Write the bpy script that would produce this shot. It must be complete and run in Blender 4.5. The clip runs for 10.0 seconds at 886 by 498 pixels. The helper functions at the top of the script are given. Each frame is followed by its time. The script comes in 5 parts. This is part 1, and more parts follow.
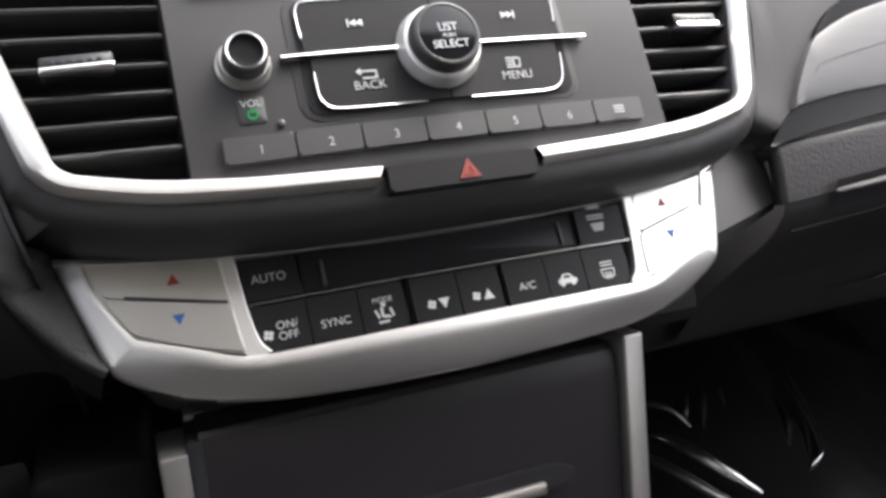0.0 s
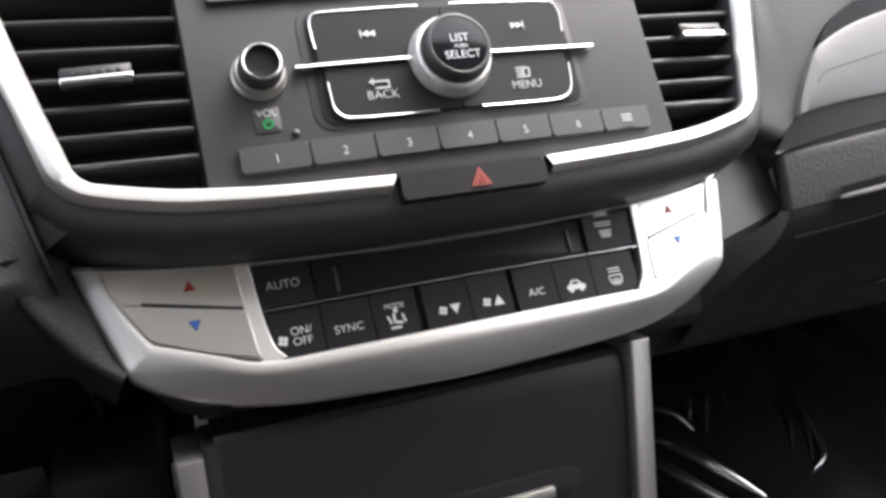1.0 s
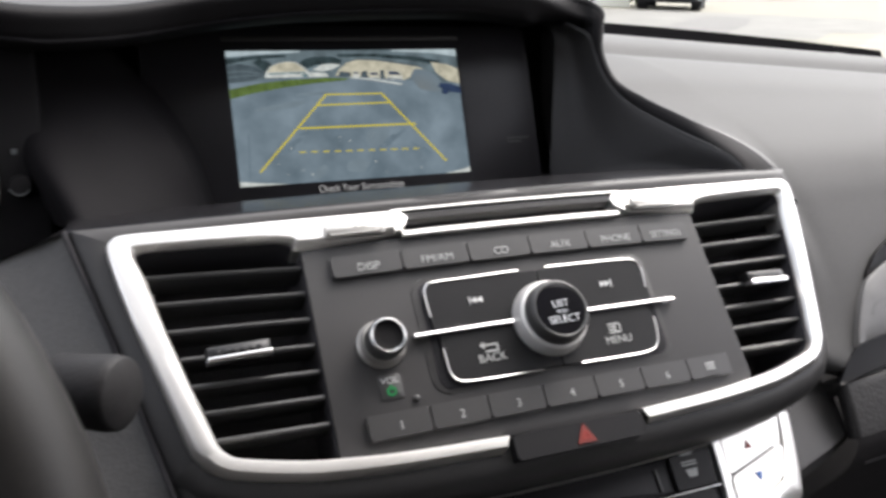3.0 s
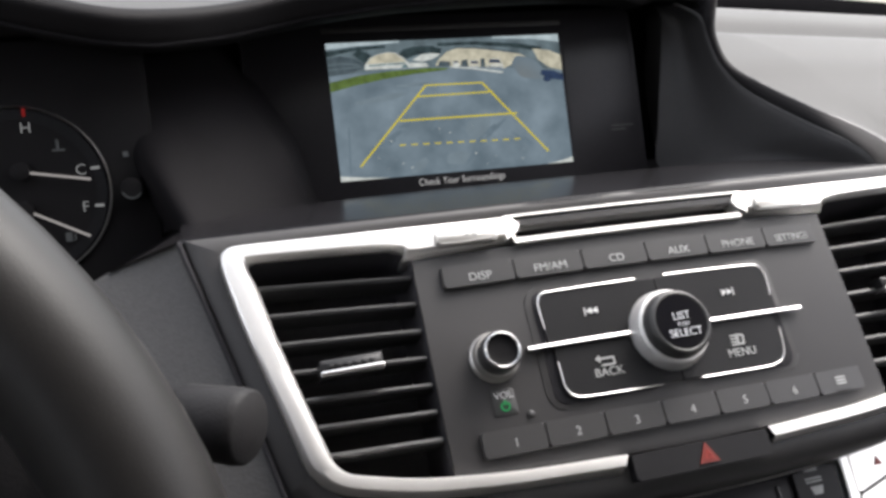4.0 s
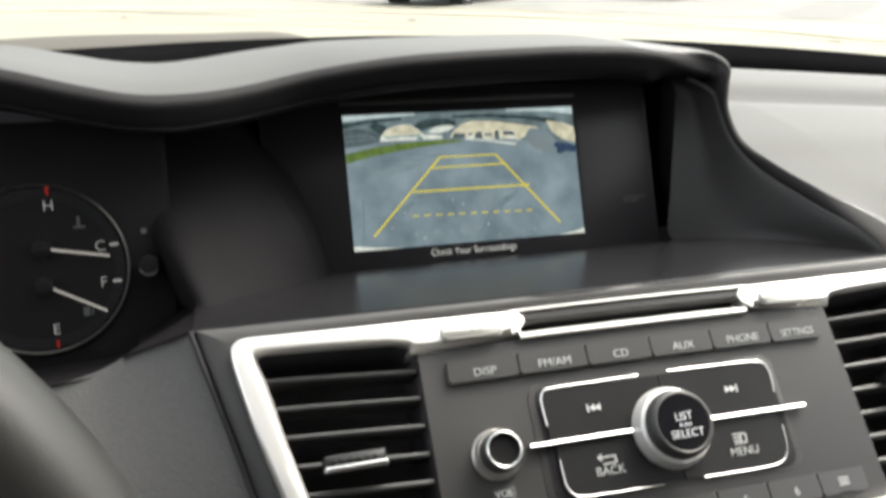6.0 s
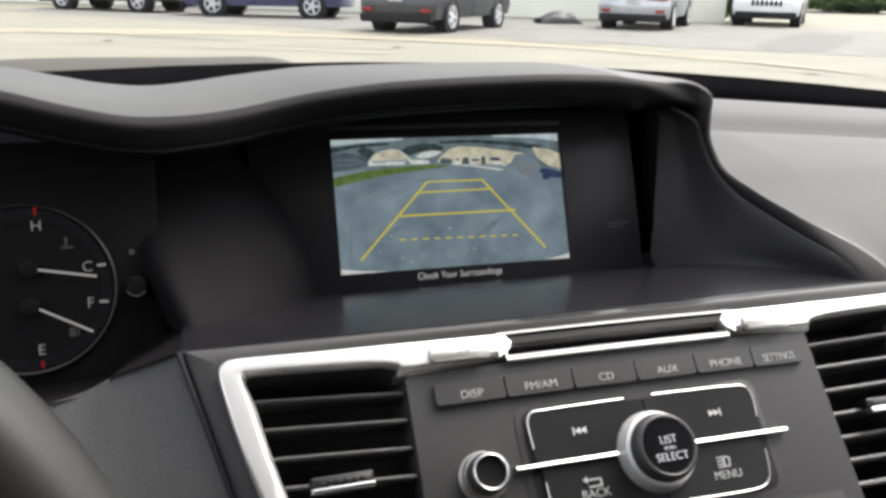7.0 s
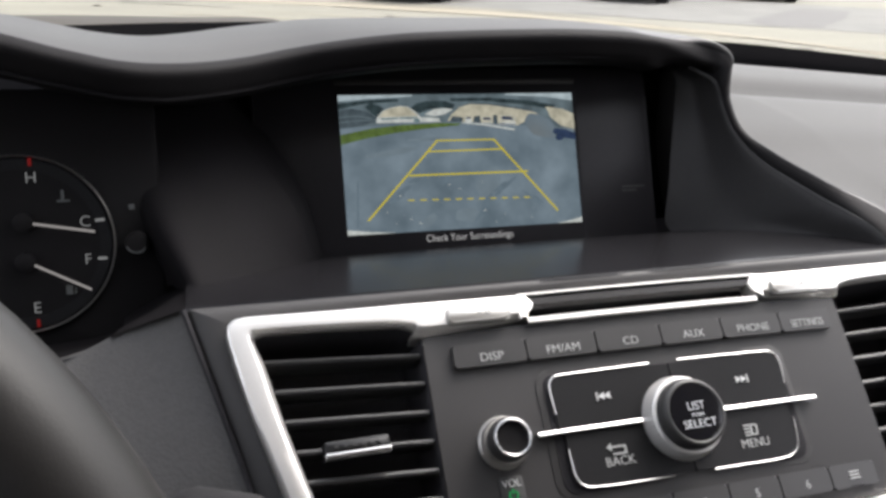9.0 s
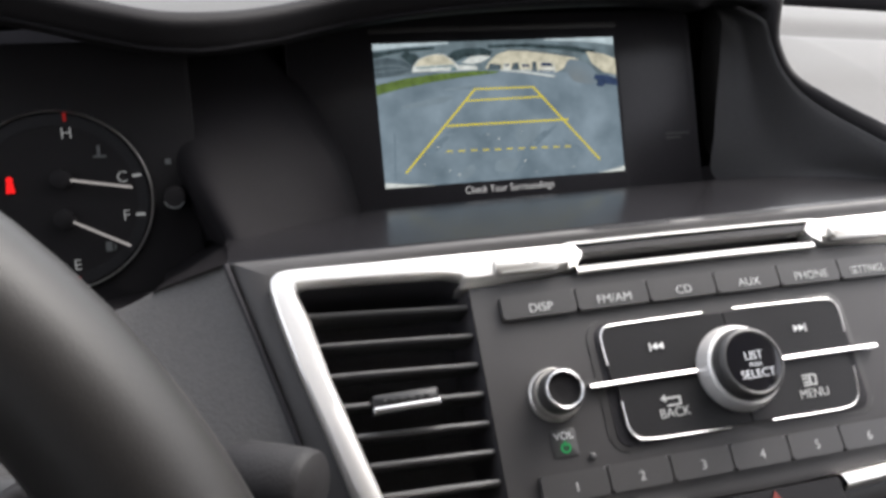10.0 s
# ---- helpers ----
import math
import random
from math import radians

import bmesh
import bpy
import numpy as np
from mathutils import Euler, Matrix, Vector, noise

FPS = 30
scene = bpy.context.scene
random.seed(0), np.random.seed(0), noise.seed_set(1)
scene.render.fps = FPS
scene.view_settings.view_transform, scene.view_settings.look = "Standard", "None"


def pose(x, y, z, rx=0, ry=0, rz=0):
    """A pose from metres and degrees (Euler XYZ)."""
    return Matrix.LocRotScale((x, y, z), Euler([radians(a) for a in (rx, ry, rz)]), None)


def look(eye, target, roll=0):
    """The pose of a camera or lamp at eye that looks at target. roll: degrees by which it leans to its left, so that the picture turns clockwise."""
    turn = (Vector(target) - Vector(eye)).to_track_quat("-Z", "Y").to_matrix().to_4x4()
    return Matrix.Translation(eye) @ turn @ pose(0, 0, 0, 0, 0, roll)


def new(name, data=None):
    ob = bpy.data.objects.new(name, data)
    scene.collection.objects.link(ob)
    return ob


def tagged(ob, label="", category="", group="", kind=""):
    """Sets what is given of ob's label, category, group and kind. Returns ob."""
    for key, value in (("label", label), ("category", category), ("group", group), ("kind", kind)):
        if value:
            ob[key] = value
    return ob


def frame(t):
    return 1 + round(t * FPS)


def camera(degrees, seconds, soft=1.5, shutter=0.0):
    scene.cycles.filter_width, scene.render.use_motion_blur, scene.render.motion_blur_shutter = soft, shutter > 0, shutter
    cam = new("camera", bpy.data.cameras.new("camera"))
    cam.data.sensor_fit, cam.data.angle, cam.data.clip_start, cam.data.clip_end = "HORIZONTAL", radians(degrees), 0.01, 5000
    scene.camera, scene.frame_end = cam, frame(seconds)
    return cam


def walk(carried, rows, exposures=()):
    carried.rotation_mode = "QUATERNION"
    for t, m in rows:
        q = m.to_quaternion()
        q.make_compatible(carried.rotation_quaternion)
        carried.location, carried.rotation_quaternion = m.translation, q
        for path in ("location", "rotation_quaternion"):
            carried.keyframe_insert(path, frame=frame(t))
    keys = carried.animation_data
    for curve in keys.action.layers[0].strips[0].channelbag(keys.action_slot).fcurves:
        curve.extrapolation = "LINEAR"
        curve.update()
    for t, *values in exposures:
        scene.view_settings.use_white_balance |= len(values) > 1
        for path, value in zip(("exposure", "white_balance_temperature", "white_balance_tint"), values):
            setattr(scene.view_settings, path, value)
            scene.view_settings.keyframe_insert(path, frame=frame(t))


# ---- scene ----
cam = camera(56.5, 10.0, soft=3.2, shutter=0.4)
PATH = [
    (0, (-0.14, -0.334, 0.942), (0.547, 1.274, -0.029), 2.4),
    (0.5, (-0.146, -0.334, 0.946), (0.53, 1.277, -0.027), 2.4),
    (1, (-0.147, -0.336, 0.946), (0.543, 1.275, -0.017), 2.4),
    (1.5, (-0.15, -0.337, 0.95), (0.55, 1.282, 0.007), 2.5),
    (2, (-0.164, -0.341, 0.977), (0.527, 1.328, 0.119), 2.1),
    (2.5, (-0.177, -0.318, 1.016), (0.588, 1.382, 0.29), -0.0),
    (3, (-0.199, -0.32, 1.005), (0.541, 1.424, 0.363), 1.7),
    (3.2, (-0.207, -0.324, 1.01), (0.462, 1.445, 0.358), 1.9),
    (4.3, (-0.208, -0.288, 1.026), (0.295, 1.492, 0.265), -0.5),
    (4.5, (-0.211, -0.287, 1.032), (0.249, 1.494, 0.246), -0.3),
    (5, (-0.212, -0.286, 1.035), (0.286, 1.482, 0.244), 1.5),
    (5.5, (-0.205, -0.281, 1.041), (0.217, 1.502, 0.238), 0.9),
    (6, (-0.2, -0.293, 1.056), (0.309, 1.52, 0.38), 0.5),
    (6.2, (-0.203, -0.297, 1.058), (0.308, 1.535, 0.437), 0.3),
    (7.3, (-0.205, -0.296, 1.053), (0.38, 1.515, 0.438), 2.3),
    (7.5, (-0.209, -0.29, 1.051), (0.383, 1.514, 0.422), 3.1),
    (8, (-0.211, -0.291, 1.054), (0.325, 1.524, 0.408), 3.2),
    (8.5, (-0.213, -0.29, 1.055), (0.359, 1.51, 0.397), 2.7),
    (9, (-0.212, -0.277, 1.042), (0.36, 1.516, 0.364), 2.3),
    (9.5, (-0.217, -0.266, 1.044), (0.321, 1.525, 0.335), 1.6),
    (10, (-0.217, -0.266, 1.034), (0.282, 1.51, 0.26), 0.7),
]
EXPOSURES = [(t, e, 6900 if 5.2 < t < 6.5 else 6600, 8 if 5.2 < t < 6.5 else 14) for t, e in ((0.0, 2.7), (1.5, 2.76), (2.0, 2.75), (2.5, 2.42), (3.2, 2.2), (4.5, 2.25), (5.0, 2.45), (5.5, 2.65), (6.2, 2.44), (7.5, 2.03), (9.0, 2.0), (9.5, 2.05), (10.0, 2.4))]
walk(cam, [(t, look(eye, target, roll)) for t, eye, target, roll in PATH], EXPOSURES)

# ---- world, sun, daylight ----
world = bpy.data.worlds.new("overcast_sky")
scene.world = world
world.use_nodes = True
wn = world.node_tree.nodes
sky = wn.new("ShaderNodeTexSky")
sky.sky_type, sky.sun_disc = "NISHITA", False
sky.sun_elevation, sky.sun_rotation = radians(55), radians(64)
sky.air_density, sky.dust_density = 1.0, 4.0
pale = wn.new("ShaderNodeHueSaturation")
pale.inputs["Saturation"].default_value = 0.3
world.node_tree.links.new(sky.outputs[0], pale.inputs["Color"])
world.node_tree.links.new(pale.outputs[0], wn["Background"].inputs[0])
wn["Background"].inputs[1].default_value = 0.145
sun_data = bpy.data.lights.new("sun", "SUN")
sun_data.energy, sun_data.angle, sun_data.color = 0.4, radians(40), (1.0, 0.97, 0.93)
sun = new("sun", sun_data)
sun.matrix_world = look((5.0, 2.4, 8), (0, 0, 0))



# ---- materials ----
def nodes_of(name):
    m = bpy.data.materials.new(name)
    m.use_nodes = True
    return m, m.node_tree.nodes, m.node_tree.links, m.node_tree.nodes["Principled BSDF"]


def surface(name, color, rough=0.5, metal=0.0, grain=0.0, size=0.002, vary=0.15, spec=0.5, coat=0.0, cell=False, stretch=(1, 1, 1), patch=0.08):
    """A surface with colour variation at two scales, a roughness that varies with it, and a fine relief."""
    m, n, l, b = nodes_of(name)
    b.inputs["Metallic"].default_value = metal
    b.inputs["Specular IOR Level"].default_value = spec
    b.inputs["Coat Weight"].default_value = coat
    co = n.new("ShaderNodeTexCoord")
    mp = n.new("ShaderNodeMapping")
    mp.inputs["Scale"].default_value = stretch
    l.new(co.outputs["Object"], mp.inputs["Vector"])
    big, small = n.new("ShaderNodeTexNoise"), n.new("ShaderNodeTexNoise")
    big.inputs["Scale"].default_value, big.inputs["Detail"].default_value = 1 / patch, 4
    small.inputs["Scale"].default_value, small.inputs["Detail"].default_value = 0.6 / size, 3
    for t in (big, small):
        l.new(mp.outputs[0], t.inputs["Vector"])
    mix = n.new("ShaderNodeMix")
    mix.data_type = "FLOAT"
    mix.inputs[0].default_value = 0.4
    l.new(big.outputs["Fac"], mix.inputs[2])
    l.new(small.outputs["Fac"], mix.inputs[3])
    ramp = n.new("ShaderNodeValToRGB")
    ramp.color_ramp.elements[0].position, ramp.color_ramp.elements[1].position = 0.3, 0.7
    ramp.color_ramp.elements[0].color = (*[c * (1 - vary) for c in color], 1)
    ramp.color_ramp.elements[1].color = (*[min(1, c * (1 + vary)) for c in color], 1)
    l.new(mix.outputs[0], ramp.inputs[0])
    l.new(ramp.outputs[0], b.inputs["Base Color"])
    rr = n.new("ShaderNodeMapRange")
    rr.inputs["To Min"].default_value, rr.inputs["To Max"].default_value = rough * 0.85, min(1, rough * 1.15)
    l.new(mix.outputs[0], rr.inputs["Value"])
    l.new(rr.outputs[0], b.inputs["Roughness"])
    if grain:
        if cell:
            relief = n.new("ShaderNodeTexVoronoi")
            relief.inputs["Scale"].default_value = 1 / size
            l.new(mp.outputs[0], relief.inputs["Vector"])
            out = relief.outputs["Distance"]
        else:
            out = small.outputs["Fac"]
        bump = n.new("ShaderNodeBump")
        bump.inputs["Strength"].default_value, bump.inputs["Distance"].default_value = grain, size * 0.25
        l.new(out, bump.inputs["Height"])
        l.new(bump.outputs[0], b.inputs["Normal"])
    return m


def glow(name, color, strength=1.0, vary=0.0, size=0.01, other=None):
    """Light given off by a display or a lit sign, with a patchy tint."""
    m = bpy.data.materials.new(name)
    m.use_nodes = True
    n, l = m.node_tree.nodes, m.node_tree.links
    n.remove(n["Principled BSDF"])
    e = n.new("ShaderNodeEmission")
    e.inputs[1].default_value = strength * 0.2
    e.inputs[0].default_value = (*color, 1)
    if vary:
        co, t, r = n.new("ShaderNodeTexCoord"), n.new("ShaderNodeTexNoise"), n.new("ShaderNodeValToRGB")
        t.inputs["Scale"].default_value, t.inputs["Detail"].default_value = 1 / size, 6
        l.new(co.outputs["Object"], t.inputs["Vector"])
        r.color_ramp.elements[0].position, r.color_ramp.elements[1].position = 0.3, 0.7
        o = other or color
        r.color_ramp.elements[0].color = (*[c * (1 - vary) for c in color], 1)
        r.color_ramp.elements[1].color = (*[min(1, c * (1 + vary)) for c in o], 1)
        l.new(t.outputs["Fac"], r.inputs[0])
        l.new(r.outputs[0], e.inputs[0])
    l.new(e.outputs[0], n["Material Output"].inputs[0])
    return m


def pane_material(name, tint=(1, 1, 1), gloss=0.04):
    m = bpy.data.materials.new(name)
    m.use_nodes = True
    n, l = m.node_tree.nodes, m.node_tree.links
    n.remove(n["Principled BSDF"])
    a, g, x = n.new("ShaderNodeBsdfTransparent"), n.new("ShaderNodeBsdfGlossy"), n.new("ShaderNodeMixShader")
    a.inputs[0].default_value = (*tint, 1)
    g.inputs["Roughness"].default_value = 0.02
    x.inputs[0].default_value = gloss
    l.new(a.outputs[0], x.inputs[1])
    l.new(g.outputs[0], x.inputs[2])
    l.new(x.outputs[0], n["Material Output"].inputs[0])
    return m


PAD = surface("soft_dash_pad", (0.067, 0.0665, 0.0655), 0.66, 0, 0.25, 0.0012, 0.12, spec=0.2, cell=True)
PAD_DARK = surface("black_dash_plastic", (0.017, 0.0165, 0.017), 0.55, 0, 0.3, 0.0012, 0.2, spec=0.15, cell=True)
FASCIA = surface("charcoal_fascia", (0.043, 0.0418, 0.0414), 0.48, 0, 0.12, 0.0006, 0.12, spec=0.3)
PLATE = surface("warm_grey_plate", (0.039, 0.038, 0.038), 0.5, 0, 0.1, 0.0005, 0.1, spec=0.35)
BUTTON = surface("button_grey", (0.032, 0.0315, 0.0315), 0.42, 0, 0.08, 0.0005, 0.12)
BUTTON_DARK = surface("button_black", (0.015, 0.0148, 0.0156), 0.42, 0, 0.08, 0.0005, 0.2, spec=0.16)
VENTBOX = surface("vent_black", (0.05, 0.048, 0.052), 0.6, 0, 0.1, 0.001, 0.3, spec=0.2)
RECESS = surface("recess_black", (0.026, 0.0252, 0.0275), 0.7, 0, 0.1, 0.001, 0.3, spec=0.1)
SLAT = surface("slat_black", (0.03, 0.03, 0.03), 0.46, 0, 0.08, 0.0006, 0.2)
GLOSS = surface("gloss_black", (0.006, 0.006, 0.008), 0.08, 0, 0, 0.002, 0.2, spec=0.4)
SILVER = surface("satin_silver", (0.86, 0.845, 0.815), 0.43, 1.0, 0.04, 0.0004, 0.06)
SILVER_BTN = surface("satin_silver_button", (0.66, 0.645, 0.61), 0.38, 1.0, 0.05, 0.0004, 0.06)
LINE_CHROME = surface("line_chrome", (0.56, 0.555, 0.55), 0.26, 1.0, 0, 0.001, 0.15)
CHROME = surface("chrome", (0.78, 0.77, 0.76), 0.2, 1.0, 0, 0.001, 0.04)
KNOB_SILVER = surface("knob_silver", (0.70, 0.69, 0.67), 0.38, 0.5, 0.04, 0.0004, 0.06)
REVEAL = surface("reveal_black", (0.0035, 0.0034, 0.0038), 0.3, 0, 0.05, 0.002, 0.2, spec=0.1)
BORDER = surface("border_black", (0.006, 0.0058, 0.0062), 0.95, 0, 0, 0.002, 0.2, spec=0.0)
WINDOW = surface("window_black", (0.015, 0.0145, 0.016), 0.4, 0, 0, 0.002, 0.2, spec=0.12)
HAZARD = surface("hazard_red", (0.17, 0.022, 0.015), 0.45, 0, 0, 0.001, 0.1)
FLAP = surface("flap_grey", (0.07, 0.068, 0.067), 0.45, 0, 0.05, 0.0006, 0.1)
# Same vinyl as the pad; the darker colour stands in for the lip's shade.
SHADED_LIP = surface("shaded_lip", (0.0105, 0.0099, 0.0104), 0.65, 0, 0.2, 0.0012, 0.15, spec=0.08, cell=True)
DARKCHROME = surface("dark_chrome", (0.055, 0.055, 0.055), 0.38, 1.0, 0, 0.001, 0.1)
WHITE = surface("print_white", (0.58, 0.59, 0.58), 0.5, 0, 0, 0.001, 0.08)
PRINT = surface("print_bright", (0.6, 0.62, 0.64), 0.5, 0, 0, 0.001, 0.05)
GREYPRINT = surface("print_grey", (0.40, 0.41, 0.40), 0.5, 0, 0, 0.001, 0.08)
RED = surface("print_red", (0.30, 0.03, 0.022), 0.45, 0, 0, 0.001, 0.1)
BLUE = surface("print_blue", (0.03, 0.12, 0.40), 0.45, 0, 0, 0.001, 0.1)
# Blacker than the plastic: the shade under the brow is in this colour.
BAY_SHADED = surface("bay_shaded", (0.0085, 0.0080, 0.0087), 0.6, 0, 0.25, 0.0012, 0.25, spec=0.03, cell=True)
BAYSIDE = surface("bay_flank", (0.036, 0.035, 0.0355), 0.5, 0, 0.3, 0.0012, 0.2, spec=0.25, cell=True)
DRIVER = surface("driver_grain", (0.076, 0.0745, 0.073), 0.5, 0, 0.45, 0.0017, 0.15, spec=0.3, cell=True)
LIDBLACK = surface("lid_black", (0.020, 0.0182, 0.0195), 0.38, 0, 0.06, 0.0006, 0.2, spec=.35)
STRIP_SILVER = surface("dull_silver", (0.48, 0.47, 0.45), 0.45, 1.0, 0.05, 0.0004, 0.06)
DULL = surface("dull_black", (0.036, 0.034, 0.0345), 0.65, 0, 0.05, 0.001, 0.3, spec=0.1)
SHELF = surface("shelf_black", (0.009, 0.0088, 0.0098), 0.22, 0, 0.05, 0.0012, 0.2, spec=0.3, cell=True)
DIALBLACK = surface("dial_black", (0.009, 0.0085, 0.009), 0.6, 0, 0.05, 0.001, 0.2, spec=0.08)
PANELBLACK = surface("satin_black_panel", (0.017, 0.0162, 0.018), 0.35, 0, 0, 0.002, 0.2, spec=0.2)
GLOVE = surface("glovebox_grain", (0.030, 0.029, 0.0288), 0.55, 0, 0.5, 0.0019, 0.15, spec=0.25, cell=True)
GREEN = glow("power_green", (0.03, 0.45, 0.14), 0.8)
LEATHER = surface("wheel_leather", (0.0105, 0.010, 0.0096), 0.46, 0, 0.12, 0.0008, 0.2, spec=0.26, cell=True)
CARPET = surface("black_carpet", (0.034, 0.033, 0.033), 0.95, 0, 0.6, 0.003, 0.4)
LINING = surface("headlining", (0.70, 0.68, 0.64), 0.9, 0, 0.2, 0.002, 0.06)
REAR_GREY = surface("rear_wall_grey", (0.20, 0.195, 0.185), 0.9, 0, 0.3, 0.002, 0.12)
DOORTRIM = surface("door_trim", (0.05, 0.048, 0.046), 0.6, 0, 0.2, 0.002, 0.1)
# Pale metal colour paints the glints along the folds of black film.
FOLD_GLINT = surface("fold_glint", (0.85, 0.85, 0.88), 0.24, 1.0, 0.35, 0.006, 0.2, spec=1.0, coat=1.0)
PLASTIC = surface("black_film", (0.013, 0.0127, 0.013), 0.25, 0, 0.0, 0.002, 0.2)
TRIMGREY = surface("pale_grey_trim", (0.10, 0.099, 0.0975), 0.45, 0.0, 0.05, 0.0012, 0.1, stretch=(1, 14, 14))
GLASS = pane_material("clear_pane", (0.93, 0.96, 0.95))


# ---- mesh helpers ----
BEND = 0.27


def part(name, bm, material, parent=None, label="", bend=False, sharp=38, smooth=True, kind="", solid=0.0):
    """Links a bmesh as one mesh object under a thing or a part."""
    if bend:
        for v in bm.verts:
            v.co.z -= BEND * v.co.x ** 2
    bmesh.ops.recalc_face_normals(bm, faces=bm.faces)
    me = bpy.data.meshes.new(name)
    bm.to_mesh(me)
    bm.free()
    me.materials.append(material)
    if smooth:
        me.polygons.foreach_set("use_smooth", [True] * len(me.polygons))
        me.set_sharp_from_angle(angle=radians(sharp))
    ob = new(name, me)
    if parent is not None:
        ob.parent = parent
    if solid:
        mod = ob.modifiers.new("thickness", "SOLIDIFY")
        mod.thickness, mod.offset = solid, -1
    if label:
        ob["label"] = label
    if kind:
        ob["kind"] = kind
    return ob


def thing(name, m, label, category, group="", kind=""):
    ob = new(name)
    ob.matrix_world = m
    ob.empty_display_size = 0.02
    return tagged(ob, label, category, group, kind)


def spline(pts, n):
    """n + 1 points along a Catmull-Rom curve through pts."""
    p = [Vector(q) for q in pts]
    p = [2 * p[0] - p[1], *p, 2 * p[-1] - p[-2]]
    out = []
    for i in range(n + 1):
        s = i / n * (len(pts) - 1)
        k = min(int(s), len(pts) - 2)
        t = s - k
        a, b, c, d = p[k:k + 4]
        out.append(0.5 * (2 * b + (c - a) * t + (2 * a - 5 * b + 4 * c - d) * t * t + (3 * b - a - 3 * c + d) * t ** 3))
    return out


def sheet(rows, closed=False, bm=None):
    """Faces between rows of points."""
    bm = bm or bmesh.new()
    vs = [[bm.verts.new(p) for p in r] for r in rows]
    for a, b in zip(vs, vs[1:]):
        m = len(a)
        for i in range(m if closed else m - 1):
            j = (i + 1) % m
            bm.faces.new((a[i], a[j], b[j], b[i]))
    return bm


def loft(sections, nu=40, nv=24):
    """A smooth surface through sections of equally many points."""
    rows = [spline(s, nv) for s in sections]
    cols = [spline([r[j] for r in rows], nu) for j in range(nv + 1)]
    return sheet(cols)


def band(outer, inner, prof, closed=False, fine=1, fill=True):
    """A strip between two outlines; prof: (share of the way from outer to inner, height)."""
    if fine > 1 and not closed:
        outer = [tuple(p) for p in spline([(*p, 0) for p in outer], fine * (len(outer) - 1))]
        inner = [tuple(p) for p in spline([(*p, 0) for p in inner], fine * (len(inner) - 1))]
    rows = [[(o[0] + s * (i[0] - o[0]), o[1] + s * (i[1] - o[1]), h) for o, i in zip(outer, inner)] for s, h in prof]
    bm = sheet(rows, closed)
    if fill and not closed:
        bmesh.ops.holes_fill(bm, edges=[e for e in bm.edges if e.is_boundary], sides=0)
    return bm


def prism(pts, c0, c1, bev=0.0, bm=None, seg=2):
    """A plate with the given outline, from height c0 to c1, its upper edge rounded."""
    own = bmesh.new()
    top = [own.verts.new((x, y, c1)) for x, y in pts]
    own.faces.new(top)
    low = [own.verts.new((x, y, c0)) for x, y in pts]
    own.faces.new(low[::-1])
    n = len(pts)
    for i in range(n):
        own.faces.new((top[i], low[i], low[(i + 1) % n], top[(i + 1) % n]))
    if bev:
        es = [e for e in own.edges if all(abs(v.co.z - c1) < 1e-7 for v in e.verts)]
        bmesh.ops.bevel(own, geom=es, offset=bev, segments=seg, affect="EDGES", profile=0.5, clamp_overlap=True)
    if bm is None:
        return own
    me = bpy.data.meshes.new("join")
    own.to_mesh(me)
    own.free()
    bm.from_mesh(me)
    bpy.data.meshes.remove(me)
    return bm


def rrect(x0, x1, y0, y1, r, n=4):
    out = []
    for cx, cy, a in ((x1 - r, y1 - r, 0), (x0 + r, y1 - r, 90), (x0 + r, y0 + r, 180), (x1 - r, y0 + r, 270)):
        for i in range(n + 1):
            t = radians(a + 90 * i / n)
            out.append((cx + r * math.cos(t), cy + r * math.sin(t)))
    return out


def rounded(pts, r, n=4):
    """An outline with its corners rounded."""
    out, m = [], len(pts)
    for i in range(m):
        p, a, b = Vector(pts[i]), Vector(pts[i - 1]), Vector(pts[(i + 1) % m])
        q = min(r, (a - p).length * 0.45, (b - p).length * 0.45)
        s, e = p + (a - p).normalized() * q, p + (b - p).normalized() * q
        for k in range(n + 1):
            t = k / n
            out.append(tuple((1 - t) ** 2 * s + 2 * t * (1 - t) * p + t * t * e))
    return out


def lathe(profile, n=40, at=(0, 0), knurl=0.0, rows=(), cap=True):
    """Turned round the height axis; profile: (radius, height). The rows named are knurled."""
    rr = []
    for k, (r, h) in enumerate(profile):
        ring = []
        for i in range(n):
            q = r + (knurl if (k in rows and i % 2) else 0)
            t = 2 * math.pi * i / n
            ring.append((at[0] + q * math.cos(t), at[1] + q * math.sin(t), h))
        rr.append(ring)
    bm = sheet(rr, True)
    if cap:
        bm.faces.new(list(bm.verts)[-n:])
    return bm


def tube(path, r, n=8, flat=1.0, taper=None):
    """A round bar along a path of points in space."""
    p = [Vector(q) for q in path]
    rows, up = [], Vector((0, 0, 1))
    for i, q in enumerate(p):
        d = (p[min(i + 1, len(p) - 1)] - p[max(i - 1, 0)]).normalized()
        a = d.cross(up if abs(d.z) < 0.95 else Vector((1, 0, 0))).normalized()
        b = a.cross(d)
        k = taper[i] if taper else 1.0
        rows.append([q + k * r * (math.cos(t) * a + flat * math.sin(t) * b) for t in (2 * math.pi * j / n for j in range(n))])
    bm = sheet(rows, True)
    bmesh.ops.holes_fill(bm, edges=[e for e in bm.edges if e.is_boundary], sides=0)
    return bm


